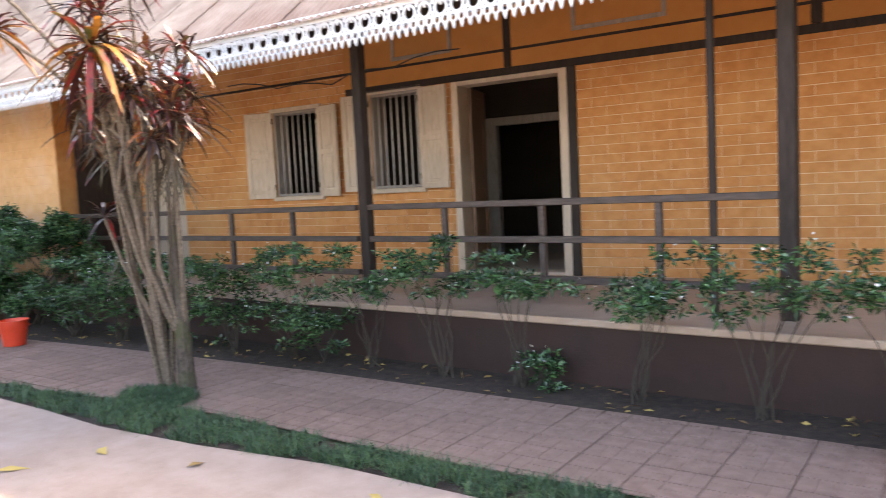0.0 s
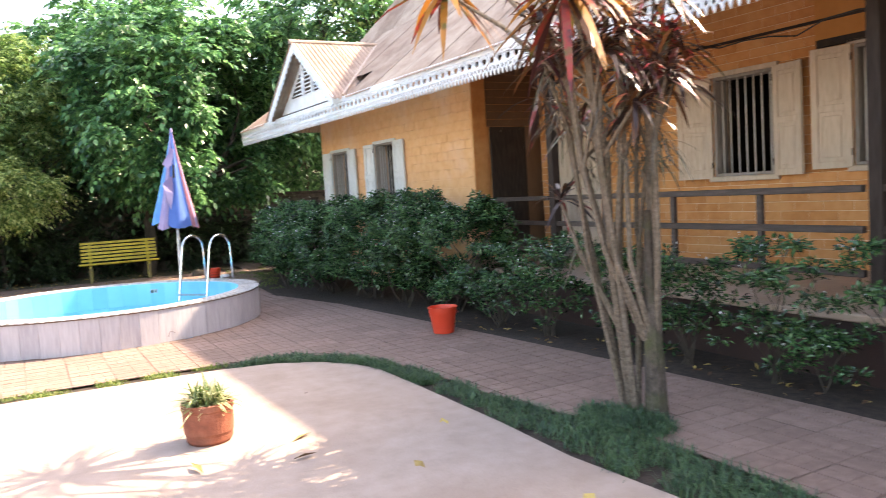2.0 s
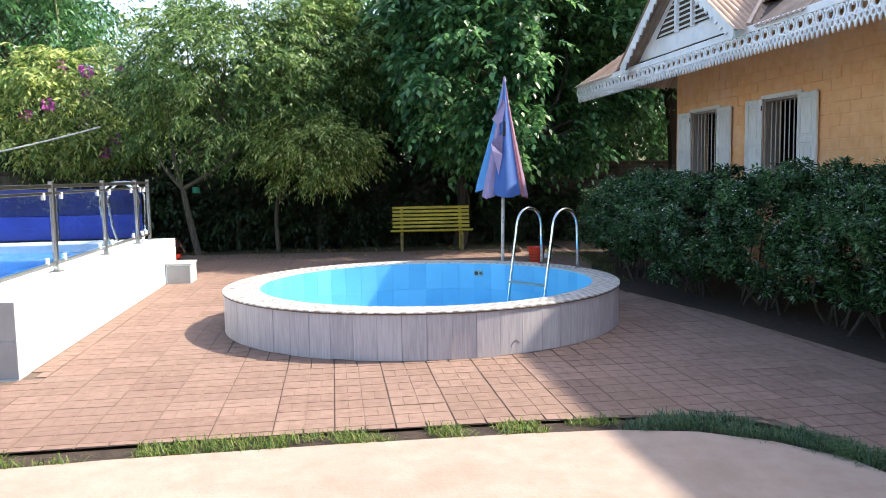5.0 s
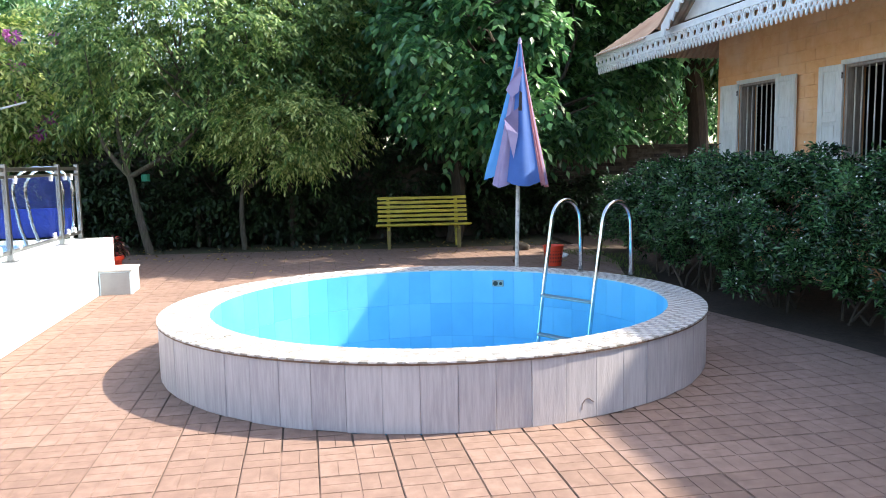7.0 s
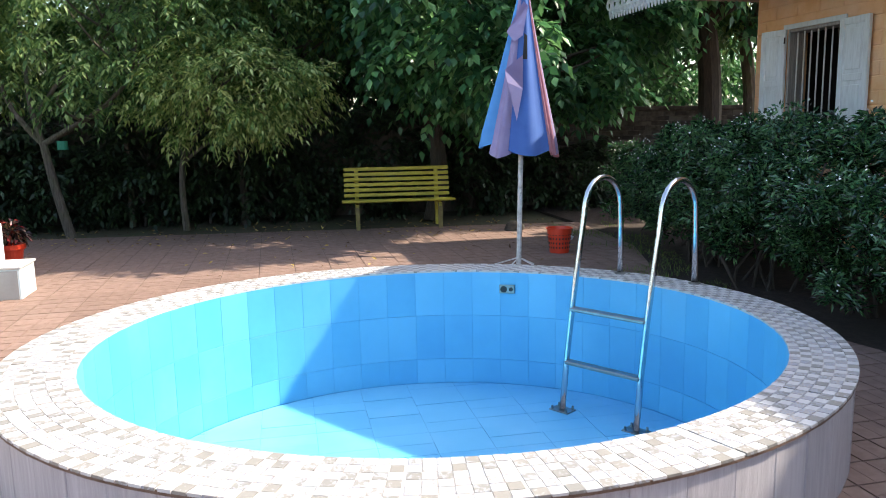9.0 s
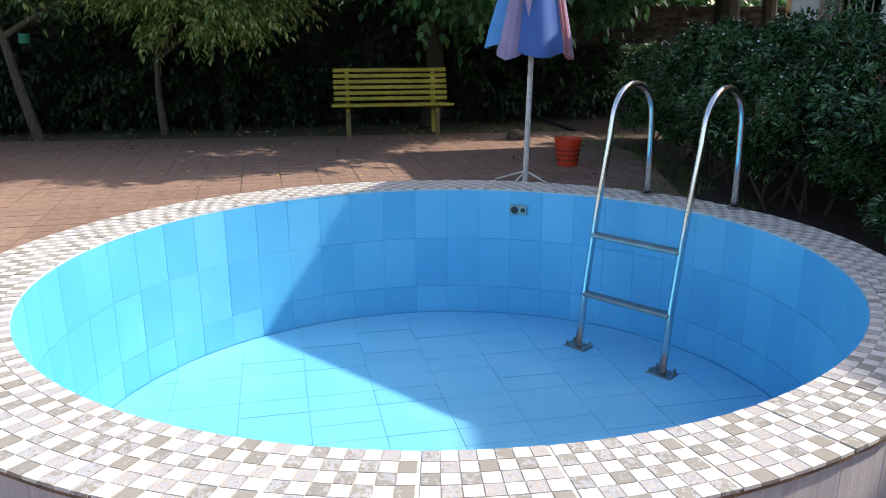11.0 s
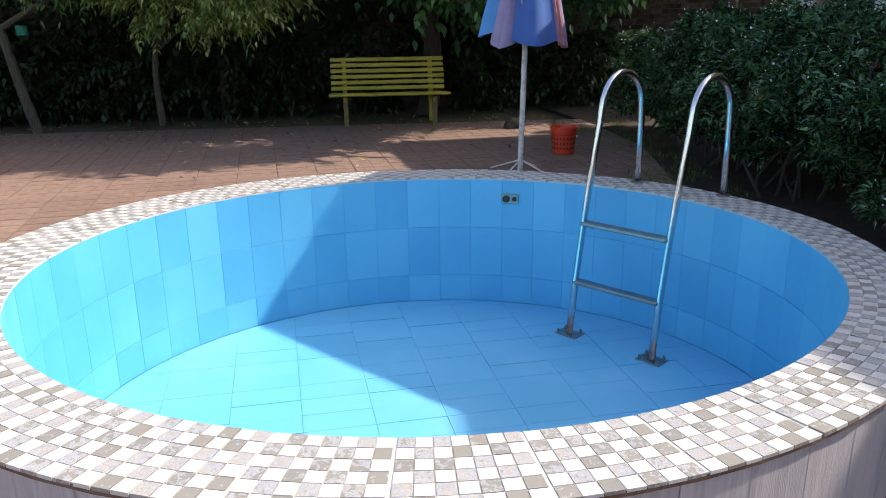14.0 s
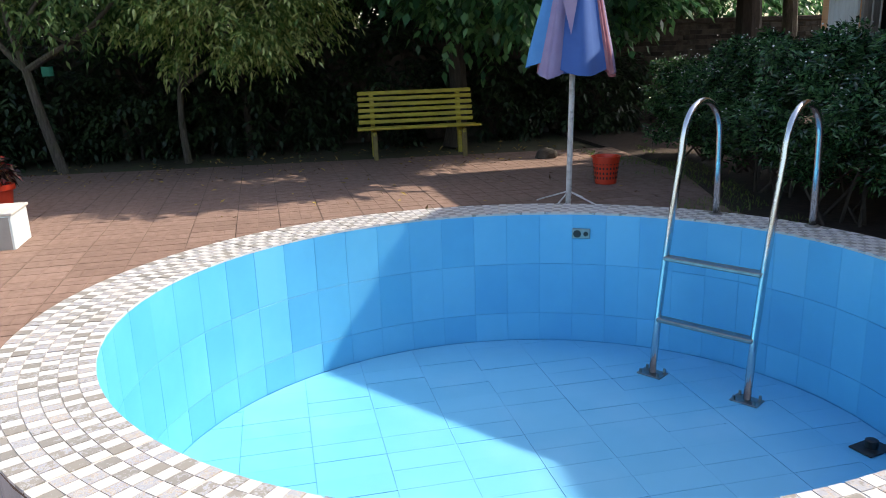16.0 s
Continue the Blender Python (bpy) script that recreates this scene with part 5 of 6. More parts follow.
def tree(name, base, height, fork, crown, leaf, seed, label, bark="bark", trunk_r=0.09, clumps=120, per=60, ll=0.13, lw=0.055, spread=0.45,
         shape=(1, 1, 1), hollow=0.45, lean=(0, 0), skip=None, droop=0.25, extra=None):
    """A tapered trunk, limbs out to the clumps of an uneven crown. crown: centre x, y, z and radii, from the base."""
    rng = np.random.default_rng(seed)
    root = thing(name, pose(*base), label, "tree" if height > 2.2 else "shrub", "trees by the boundary" if height > 2.2 else "")
    cx, cy, cz, rx, ry, rz = crown
    pts = []
    while len(pts) < clumps:
        p = unit(rng.normal(0, 1, (1, 3)))[0] * rng.uniform(hollow, 1.0) ** 0.6
        p = p * (1 + 0.28 * noise.noise(Vector(p) * 2.3 + Vector((seed, 0, 0))))
        q = np.array([cx + p[0] * rx, cy + p[1] * ry, cz + p[2] * rz])
        if skip and skip(q[0] + base[0], q[1] + base[1], q[2] + base[2]):
            continue
        if q[2] + base[2] < 0.15:
            continue
        pts.append(q)
    pts = np.array(pts)
    bm = bmesh.new()
    f = Vector((lean[0], lean[1], fork))
    limb(bm, (0, 0, -0.05), f, trunk_r, trunk_r * 0.72, rng, 0.03, 6, 9)
    part("trunk", bm, M[bark], root)
    tops = [pts[i] for i in rng.choice(len(pts), min(len(pts), 26), replace=False)]
    mains = []
    for i in range(5):
        tgt = Vector(tops[i]).lerp(f, 0.45)
        bm = bmesh.new()
        limb(bm, f - Vector((0, 0, 0.03)), tgt, trunk_r * 0.6, trunk_r * 0.32, rng, 0.08)
        mains.append(tgt)
        part("limb", bm, M[bark], root)
    bm = bmesh.new()
    for q in tops:
        m_ = min(mains, key=lambda w: (w - Vector(q)).length)
        limb(bm, m_, q, trunk_r * 0.26, trunk_r * 0.08, rng, 0.08, 4, 5)
    tagged(part("twigwork", bm, M[bark], root), kind="stuff")
    pairs = 4
    count = max(3, int(per / (2 * pairs + 1)))
    out = unit((pts - np.array([cx, cy, cz])) / np.array([rx, ry, rz])) * np.array([1, 1, 0.55])
    o = np.repeat(pts, count, axis=0) + rng.normal(0, 0.36, (len(pts) * count, 3)) * spread * np.array([1, 1, 0.55])
    d = np.repeat(out, count, axis=0) * 0.8 + rng.normal(0, 0.55, (len(o), 3)) * np.array([1, 1, 0.45])
    sprays("crown", o, d, ll * 2.6, pairs, ll, lw, M[leaf], root, rng, droop + 0.2)
    if extra:
        extra(root, rng, pts)
    return root


def tag(root, rng, pts):
    bm = bmesh.new()
    bmesh.ops.create_cone(bm, cap_ends=False, segments=12, radius1=0.075, radius2=0.075, depth=0.12, matrix=pose(0.02, 0, 1.3))
    part("tag", bm, M["tag_green"], root, "green cloth tied round the trunk")


def flowers(root, rng, pts):
    for q in pts[:9]:
        c, d = clump_points(rng, [q * 1.0 + np.array([0.45, 0.1, 0.15])], 60, 0.13)
        leaves("flower_cluster", c, d, 0.07, 0.06, M["flower"], root, rng)


in_house = lambda x, y, z: y > 3.5 and x > -19.7
tree("tree", (-20.9, 2.4, 0), 9, 1.9, (0.6, 1.1, 3.9, 3.1, 2.8, 2.3), "leaf_big", 21, "large dense dark green tree behind the yellow bench", "bark_dark", 0.16, 330, 150, 0.17, 0.10, 0.5, droop=0.15, hollow=0.5, skip=lambda x, y, z: in_house(x, y, z) or z < 1.75)
tree("tree", (-24.6, 2.4, 0), 10, 3.0, (0, 0, 4.7, 2.4, 3.6, 2.8), "leaf_big", 22, "tall dark green tree beyond the boundary wall", "bark_dark", 0.2, 230, 110, 0.20, 0.12, 0.6, droop=0.15)
tree("tree", (-20.5, -3.02, 0), 6, 1.35, (-0.2, 0.7, 3.55, 2.2, 2.3, 1.75), "leaf_mid", 23, "slender garden tree with a green cloth tied on its trunk", "bark", 0.075, 240, 95, 0.12, 0.045, 0.45, lean=(0.05, -0.25), extra=tag)
tree("tree", (-20.85, -1.45, 0), 4, 1.0, (1.25, 0.95, 2.05, 0.9, 1.35, 0.72), "leaf_yellow", 24, "young tree with sunlit feathery yellow-green leaves", "bark", 0.055, 110, 120, 0.105, 0.034, 0.30, hollow=0.3, droop=0.25)
tree("tree", (-21.6, -2.4, 0), 7, 1.4, (0, 0.9, 4.4, 1.6, 2.6, 1.9), "leaf_mid", 25, "leafy garden tree among others at the boundary", "bark", 0.06, 190, 90, 0.13, 0.05, 0.45)
tree("tree", (-21.3, -0.6, 0), 6, 1.6, (-0.2, 0.2, 3.9, 1.4, 1.8, 1.8), "leaf_mid", 26, "green tree with small leaves by the boundary wall", "bark_dark", 0.07, 170, 90, 0.13, 0.05, 0.45)
tree("flowering_tree", (-22.0, -5.9, 0), 5, 1.3, (0.2, 0.2, 3.1, 1.3, 1.7, 1.35), "leaf_yellow", 27, "light green tree with clusters of magenta flowers", "bark", 0.06, 130, 90, 0.16, 0.06, 0.42, extra=flowers)
tree("tree", (-26.5, -10.2, 0), 11, 2.0, (0, 0.3, 5.6, 3.0, 3.2, 4.2), "leaf_big", 28, "tall grey-green tree beyond the large pool", "bark", 0.18, 520, 80, 0.2, 0.07, 0.7)
tree("tree", (-31.0, -13.0, 0), 13, 3.0, (0, 0, 6.2, 3.0, 4.2, 5.0), "leaf_big", 35, "tall grey-green tree far beyond the large pool", "bark", 0.2, 420, 80, 0.24, 0.09, 0.8)
tree("tree", (-31.5, 11.0, 0), 8, 1.5, (0, 0, 3.6, 2.6, 5.5, 3.4), "leaf_big", 36, "distant green tree seen past the end of the house", "bark_dark", 0.16, 260, 80, 0.26, 0.11, 0.8)
tree("tree", (-30.0, -4.2, 0), 9, 2.0, (0, 0, 3.0, 2.5, 4.0, 2.2), "leaf_mid", 29, "distant green tree beyond the boundary wall", "bark", 0.16, 200, 70, 0.24, 0.09, 0.8)
tree("tree", (-27.5, 6.6, 0), 10, 2.5, (0, 0, 4.6, 3.0, 4.2, 3.6), "leaf_big", 30, "dark tree beyond the end of the house", "bark_dark", 0.22, 280, 80, 0.25, 0.1, 0.75, droop=0.4)
tree("tree", (-21.3, 7.3, 0), 10, 3.2, (0, 0.6, 5.6, 2.0, 2.6, 2.4), "leaf_big", 31, "thick-trunked tree between house and boundary wall", "bark_dark", 0.24, 150, 80, 0.24, 0.1, 0.6, skip=in_house)
tree("tree", (-21.9, 8.4, 0), 9, 3.0, (0, 0.6, 5.0, 1.6, 2.0, 2.2), "leaf_mid", 32, "mossy trunked tree beside the house end", "bark", 0.15, 100, 80, 0.22, 0.09, 0.6, skip=in_house)
tree("tree", (-24.6, 7.2, 0), 6, 0.8, (0, 0, 2.9, 1.3, 3.4, 2.2), "leaf_big", 34, "leafy green growth beyond the wall by the house", "bark", 0.09, 170, 80, 0.2, 0.09, 0.6, skip=in_house)
tree("tree", (-17.5, -13.5, 0), 10, 2.4, (0, 0, 5.2, 5.0, 2.4, 4.2), "leaf_mid", 33, "tall tree behind the large pool", "bark", 0.2, 280, 70, 0.24, 0.09, 0.8)
# shrubs, some extra, cover the wall; their dark leaf colour stands for deep shade
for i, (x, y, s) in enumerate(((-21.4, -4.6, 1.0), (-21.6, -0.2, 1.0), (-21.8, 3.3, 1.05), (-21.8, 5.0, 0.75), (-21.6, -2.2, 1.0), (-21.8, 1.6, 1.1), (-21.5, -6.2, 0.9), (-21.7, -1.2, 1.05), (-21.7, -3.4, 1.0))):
    tree("understorey_shrub", (x, y, 0), 1.6, 0.3, (0, 0, 0.85 * s, 0.6, 0.9, 0.85 * s), "leaf_shade", 50 + i, "shrub in front of the boundary wall, leaves coloured dark for shade", "bark_dark", 0.03, 70, 60, 0.13, 0.06, 0.35)
# added row that blocks bright gaps past the wall, in the shade-dark leaf
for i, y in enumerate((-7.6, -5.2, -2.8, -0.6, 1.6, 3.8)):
    tree("tree", (-25.2 - 0.4 * (i % 2), y, 0), 5, 0.7, (0, 0, 2.5, 1.0, 1.5, 1.7), "leaf_shade", 130 + i, "leafy growth added behind the boundary wall to block bright gaps", "bark_dark", 0.07, 90, 70, 0.2, 0.1, 0.5)
# bamboo stand in the distance
bam = thing("bamboo", pose(-27.0, -8.0, 0), "distant stand of pale bamboo culms", "bamboo", kind="stuff")
bm = bmesh.new()
rng = np.random.default_rng(12)
for i in range(26):
    x, y = rng.uniform(-1.5, 1.5), rng.uniform(-2.5, 1.6)
    h = rng.uniform(4.5, 7.5)
    limb(bm, (x, y, 0), (x + rng.normal(0, 0.4), y + rng.normal(0, 0.5), h), 0.04, 0.015, rng, 0.02, 6, 6)
part("culms", bm, M["bamboo"], bam)
cl = np.stack([rng.uniform(-1.8, 1.8, 90), rng.uniform(-3.0, 2.0, 90), rng.uniform(2.0, 7.5, 90)], axis=1)
c, d = clump_points(rng, cl, 60, 0.55)
leaves("leaves", c, d, 0.2, 0.03, M["leaf_big"], bam, rng, 0.6)


# clipped hedge in front of the wing: separate shrubs grown together
def hedge_shrub(x, seed, h):
    """Upright plumes of small leaves in tiers, with dark gaps between them and bare stems below."""
    rng = np.random.default_rng(seed)
    root = thing("hedge_shrub", pose(x, bed_y(x) + 0.75, 0), "dense dark green clipped hedge shrub with tiny white buds", "hedge", "hedge along the wing")
    for i in range(9):
        bm = bmesh.new()
        a = rng.uniform(0, 6.28)
        limb(bm, (rng.normal(0, 0.22), rng.normal(-0.05, 0.12), -0.02), (0.5 * math.cos(a), 0.5 * math.sin(a), h * rng.uniform(0.55, 0.85)), 0.016, 0.006, rng, 0.1, 4, 5)
        part("stem", bm, M["bark_dark"], root)
    pts, tops = [], []
    for zf, yo, count in ((0.27, -0.30, 4), (0.43, -0.42, 4), (0.58, -0.48, 5), (0.74, -0.40, 6), (0.88, -0.20, 6), (0.93, 0.13, 6), (0.86, 0.40, 5), (0.60, 0.42, 4), (0.36, 0.30, 4), (0.20, 0.05, 3)):
        for k in range(count):
            c = np.array([(k + 0.5) / count * 1.24 - 0.62 + rng.normal(0, 0.11), yo + rng.normal(0, 0.13), h * zf + rng.normal(0, 0.065)])
            size = np.array([0.15, 0.15, 0.15]) * rng.uniform(0.6, 1.3)
            for _ in range(20):
                p = unit(rng.normal(0, 1, (1, 3)) + np.array([[0, -0.2, 0.55]]))[0] * rng.uniform(0.55, 1.0)
                q = c + p * size + np.array([0, -0.08, 0.05]) * max(p[2], 0)
                if q[2] > 0.20:
                    pts.append(q)
                    if p[2] > 0.3:
                        tops.append(q)
    c, d = clump_points(rng, pts, 26, 0.07, 0.55)
    leaves("foliage", c, d + np.array([0, -0.1, 0.30]), 0.058, 0.024, M["leaf_dark"], root, rng, 0.12)
    c, d = clump_points(rng, np.array(tops)[::2], 2, 0.1, 0.8)
    tagged(leaves("buds", c + np.array([0, 0, 0.04]), d, 0.02, 0.018, M["petal_white"], root, rng, 0.0), kind="stuff")


for i, (x, h) in enumerate(((-18.2, 1.10), (-17.1, 1.24), (-15.95, 1.33), (-14.8, 1.36), (-13.6, 1.40), (-12.4, 1.43), (-11.2, 1.40), (-10.05, 1.32))):
    hedge_shrub(x, 70 + i, h)


# leggy shrubs in front of the verandah
def leggy_shrub(x, y, h, w, seed, low=False):
    rng = np.random.default_rng(seed)
    root = thing("verandah_shrub", pose(x, y, 0), "leggy dark green shrub with small white buds by the verandah", "shrub", "shrubs along the verandah")
    pts = []
    for i in range(2 if h < 0.6 else 11 if low else 7):
        bm = bmesh.new()
        a = rng.uniform(0, 6.28)
        r = w * math.sqrt(rng.uniform(0.02, 1))
        q = np.array([r * math.cos(a), 0.5 * r * math.sin(a), h * rng.uniform(0.62 if not low else 0.3, 1.0)])
        mid = (q[0] * 0.35, q[1] * 0.35, q[2] * 0.45)
        limb(bm, (rng.normal(0, 0.03), rng.normal(0, 0.03), -0.02), mid, 0.008, 0.005, rng, 0.07, 3, 5)
        limb(bm, mid, q, 0.005, 0.002, rng, 0.10, 3, 5)
        part("stem", bm, M["bark_dark"], root)
        for _ in range(5):
            pts.append(q + rng.normal(0, 1, 3) * np.array([0.15, 0.10, 0.03]))
        if low:
            pts.append(q + np.array([rng.normal(0, 0.1), rng.normal(0, 0.08), -rng.uniform(0.1, 0.3)]))
    c, d = clump_points(rng, pts, 40, 0.085, 0.4)
    leaves("foliage", c, d + np.array([0, 0, 0.35]), 0.055, 0.023, M["leaf_dark"], root, rng, 0.12)
    c, d = clump_points(rng, pts[::4], 3, 0.12, 0.6)
    tagged(leaves("buds", c + np.array([0, 0, 0.04]), d, 0.024, 0.02, M["petal_white"], root, rng, 0.0), kind="stuff")


for i, (x, y, h, w, lo) in enumerate(((-8.75, 4.95, 1.0, 0.6, True), (-7.9, 5.05, 1.02, 0.55, True), (-7.0, 5.15, 0.98, 0.45, True), (-6.1, 5.2, 0.95, 0.42, True), (-5.25, 5.25, 1.02, 0.50, True), (-4.35, 5.35, 1.0, 0.42, False),
                                      (-3.55, 5.35, 1.06, 0.45, False), (-2.85, 5.4, 1.02, 0.36, False), (-1.85, 5.4, 0.98, 0.42, False), (-1.05, 5.4, 1.12, 0.48, False), (-0.2, 5.4, 1.15, 0.45, False), (0.7, 5.4, 1.1, 0.45, False),
                                      (-4.9, 5.3, 0.45, 0.2, True), (-2.7, 5.45, 0.40, 0.09, True))):
    leggy_shrub(x, y, h, w, 100 + i, lo)

# ---- red-leaved tree by the path ----
cord = thing("red_leaved_tree", pose(-5.27, 4.0, 0), "many-stemmed tree with bronze and red strap leaves by the path", "tree")
rng = np.random.default_rng(77)
bm = bmesh.new()
limb(bm, (0.07, 0.05, -0.03), (0.06, 0.05, 1.35), 0.078, 0.026, rng, 0.015, 8, 10)
part("trunk", bm, M["bark_stem"], cord, "dark mossy main trunk")
heads, big_heads = [], []
for i in range(14):
    # slender stems rise side by side from the base and part only in the crown
    a = i * 2.4 + rng.uniform(-0.3, 0.3)
    r = 0.12 + 0.44 * math.sqrt(rng.uniform(0, 1))
    foot = Vector((0.05 + 0.05 * math.cos(a), 0.05 + 0.05 * math.sin(a), 0.5)) if i % 3 else Vector((-0.06 + 0.05 * math.cos(a), -0.05 + 0.04 * math.sin(a), -0.03))
    top = Vector((r * math.cos(a) - 0.10, r * math.sin(a) - 0.05, rng.uniform(2.15, 3.25)))
    if i % 3 == 0:
        top += Vector((-0.16, -0.12, -0.2))
    z1, z2 = 1.1 + rng.normal(0, 0.08), 1.75 + rng.normal(0, 0.1)
    p1 = Vector((foot.x + (top.x - foot.x) * 0.42 - 0.05, foot.y + (top.y - foot.y) * 0.42, z1)) + Vector(rng.normal(0, 0.02, 3))
    p2 = Vector((foot.x + (top.x - foot.x) * 0.72 - 0.03, foot.y + (top.y - foot.y) * 0.72, z2)) + Vector(rng.normal(0, 0.03, 3))
    bm = bmesh.new()
    tube(bm, [foot, p1, p2, top], [0.022, 0.019, 0.015, 0.010], 7)
    heads.append(top)
    for _ in range(1 if i % 2 else 2):
        s_ = p2 + Vector((rng.normal(0, 0.22), rng.normal(0, 0.2), rng.uniform(0.25, 0.9)))
        tube(bm, [p2, p2.lerp(s_, 0.55) + Vector(rng.normal(0, 0.02, 3)), s_], [0.014, 0.012, 0.009], 6)
        heads.append(s_)
    part("stem", bm, M["stem_tan"], cord)
# long leaning stems that leave the bundle high up
for tgt, via in (((-1.28, -0.62, 3.02), (-0.42, -0.20, 2.25)), ((-2.45, -0.50, 4.55), (-0.55, -0.10, 2.7)), ((-1.5, -0.85, 3.75), (-0.36, -0.24, 2.4)), ((0.05, -0.5, 2.72), (-0.05, -0.22, 2.0))):
    bm = bmesh.new()
    v_, t_ = Vector(via), Vector(tgt)
    tube(bm, [(-0.08, -0.04, 0.05), (-0.20, -0.06, 1.0), (v_.x * 0.8, v_.y * 0.8, 1.7), v_, v_.lerp(t_, 0.5) + Vector((0, 0, 0.06)), t_], [0.030, 0.026, 0.022, 0.019, 0.016, 0.012], 7)
    big_heads.append(tgt)
    part("stem", bm, M["stem_tan"], cord)
bm = bmesh.new()
heads.append(Vector((-0.62, -0.15, 1.45)))
tube(bm, [(-0.14, -0.05, 0.55), (-0.45, -0.12, 1.05), (-0.62, -0.15, 1.42)], [0.022, 0.018, 0.012], 6)
part("stem", bm, M["stem_tan"], cord)
strap_leaves("leaves", [tuple(h) for h in heads], 25, 0.36, 0.030, M["cordyline"], cord, rng, (-0.4, 1.3), 0.85, "bronze, red and orange strap leaves")
strap_leaves("large_leaves", big_heads, 40, 0.55, 0.055, M["cordyline_bright"], cord, rng, (-0.7, 1.1), 0.9, "broad red and bronze strap leaves")
tw = [tuple(Vector(h) * rng.uniform(0.72, 0.95)) for h in heads]
strap_leaves("dry_leaves", tw, 12, 0.24, 0.012, M["bark"], cord, rng, (-0.9, 0.3), 0.7, "dry grey hanging leaves")

# ---- grass along the strip ----
def strip_point(t, s):
    n = len(OUTER) - 1
    i = min(int(t * n), n - 1)
    f = t * n - i
    o = (OUTER[i][0] + (OUTER[i + 1][0] - OUTER[i][0]) * f, OUTER[i][1] + (OUTER[i + 1][1] - OUTER[i][1]) * f)
    q = (INNER[i][0] + (INNER[i + 1][0] - INNER[i][0]) * f, INNER[i][1] + (INNER[i + 1][1] - INNER[i][1]) * f)
    return o[0] + (q[0] - o[0]) * s, o[1] + (q[1] - o[1]) * s


def blades(name, pts, length, width, mat, rng, label):
    c = np.array(pts)
    n = len(c)
    az = rng.uniform(0, 2 * np.pi, n)
    el = rng.uniform(0.35, 1.35, n)
    d = np.stack([np.cos(az) * np.cos(el), np.sin(az) * np.cos(el), np.sin(el)], axis=1)
    sd = np.stack([-np.sin(az), np.cos(az), np.zeros(n)], axis=1)
    ln = length * rng.uniform(0.5, 1.3, (n, 1))
    mid = c + d * ln * 0.55
    tip = c + d * ln + np.array([0, 0, -0.35]) * ln
    v = np.stack([c + sd * width / 2, c - sd * width / 2, mid + sd * width * 0.4, mid - sd * width * 0.4, tip], axis=1).reshape(-1, 3)
    i = np.arange(n)[:, None] * 5
    f = np.concatenate([i + np.array([[0, 1, 3]]), i + np.array([[0, 3, 2]]), i + np.array([[2, 3, 4]])], axis=1).reshape(-1, 3)
    return tagged(arrays_mesh(name, v, f, mat), label, "grass", kind="stuff")


rng = np.random.default_rng(31)
dense, sparse = [], []
seg = [math.hypot(b[0] - a[0], b[1] - a[1]) for a, b in zip(OUTER, OUTER[1:])]
for i, L in enumerate(seg):
    x_mid = (OUTER[i][0] + OUTER[i + 1][0]) / 2
    y_mid = (OUTER[i][1] + OUTER[i + 1][1]) / 2
    if x_mid > -8.5 or y_mid > 2.3:
        n = int(L * 2300)
        for _ in range(n):
            s = rng.uniform(0.03, 0.97)
            x, y = strip_point((i + rng.uniform(0, 1)) / len(seg), s)
            if noise.noise(Vector((x * 4, y * 4, 5))) + 0.45 < abs(s - 0.5) * 0.95:
                continue
            dense.append((x, y, -0.02))
    else:
        n = int(L * 900)
        for _ in range(n):
            t = (i + rng.uniform(0, 1)) / len(seg)
            x, y = strip_point(t, rng.uniform(0.05, 1.0))
            if noise.noise(Vector((x * 3, y * 3.5, 2))) > -0.02:
                sparse.append((x, y, -0.02))
for _ in range(2800):
    a, r = rng.uniform(0, 6.28), 0.30 * math.sqrt(rng.uniform(0, 1))
    dense.append((-5.2 + r * math.cos(a) * 1.3, 3.78 + r * math.sin(a) * 0.8, -0.015 + 0.03 * (1 - r / 0.30)))
blades("grass_border", dense, 0.115, 0.006, M["grass"], rng, "thick dark green border grass between path and slab")
blades("grass_tufts", sparse, 0.09, 0.006, M["grass_light"], rng, "sparse sunlit grass tufts in the soil joint")
lit = []
for _ in range(2600):
    x = rng.uniform(-19.6, -14.5)
    y = bed_y(x) + rng.uniform(-0.5, 0.4)
    if noise.noise(Vector((x * 1.5, y * 1.5, 7))) > 0.0:
        lit.append((x, y, 0.0))
blades("weeds", lit, 0.08, 0.006, M["grass_light"], rng, "thin weeds at the foot of the hedge")


# ---- fallen leaves ----
def fallen(name, spots, size, mat, label):
    root = thing(name, pose(0, 0, 0), label, "leaves", kind="stuff")
    r = np.random.default_rng(len(spots))
    c = np.array([(x, y, z + 0.012) for x, y, z in spots])
    d = r.normal(0, 1, (len(c), 3)) * np.array([1, 1, 0.05])
    leaves("leaf", c, d, size, size * 0.34, mat, root, r, 0.03)


rng = np.random.default_rng(91)
fallen("fallen_leaves", [(-6.25, 2.0, 0), (-5.8, 1.75, 0), (-5.35, 2.35, 0), (-4.6, 2.3, 0), (-6.9, 1.25, 0), (-5.9, 1.25, 0), (-4.4, 2.85, 0), (-3.6, 2.95, 0), (-3.2, 2.3, 0), (-2.5, 2.9, 0), (-6.0, 2.85, 0), (-7.3, 2.3, 0), (-2.4, 3.2, 0)], 0.17, M["dry_leaf"], "a few long dry yellow and brown leaves on the slab")
fallen("leaf_litter", [(rng.uniform(-20.8, -18.6), rng.uniform(-4, 4), 0.0) for _ in range(420)] + [(rng.uniform(-18.6, -16), rng.uniform(-1.5, 3.5), 0.0) for _ in range(50)], 0.07, M["dry_leaf"], "scattered dry leaves on the shaded paving")
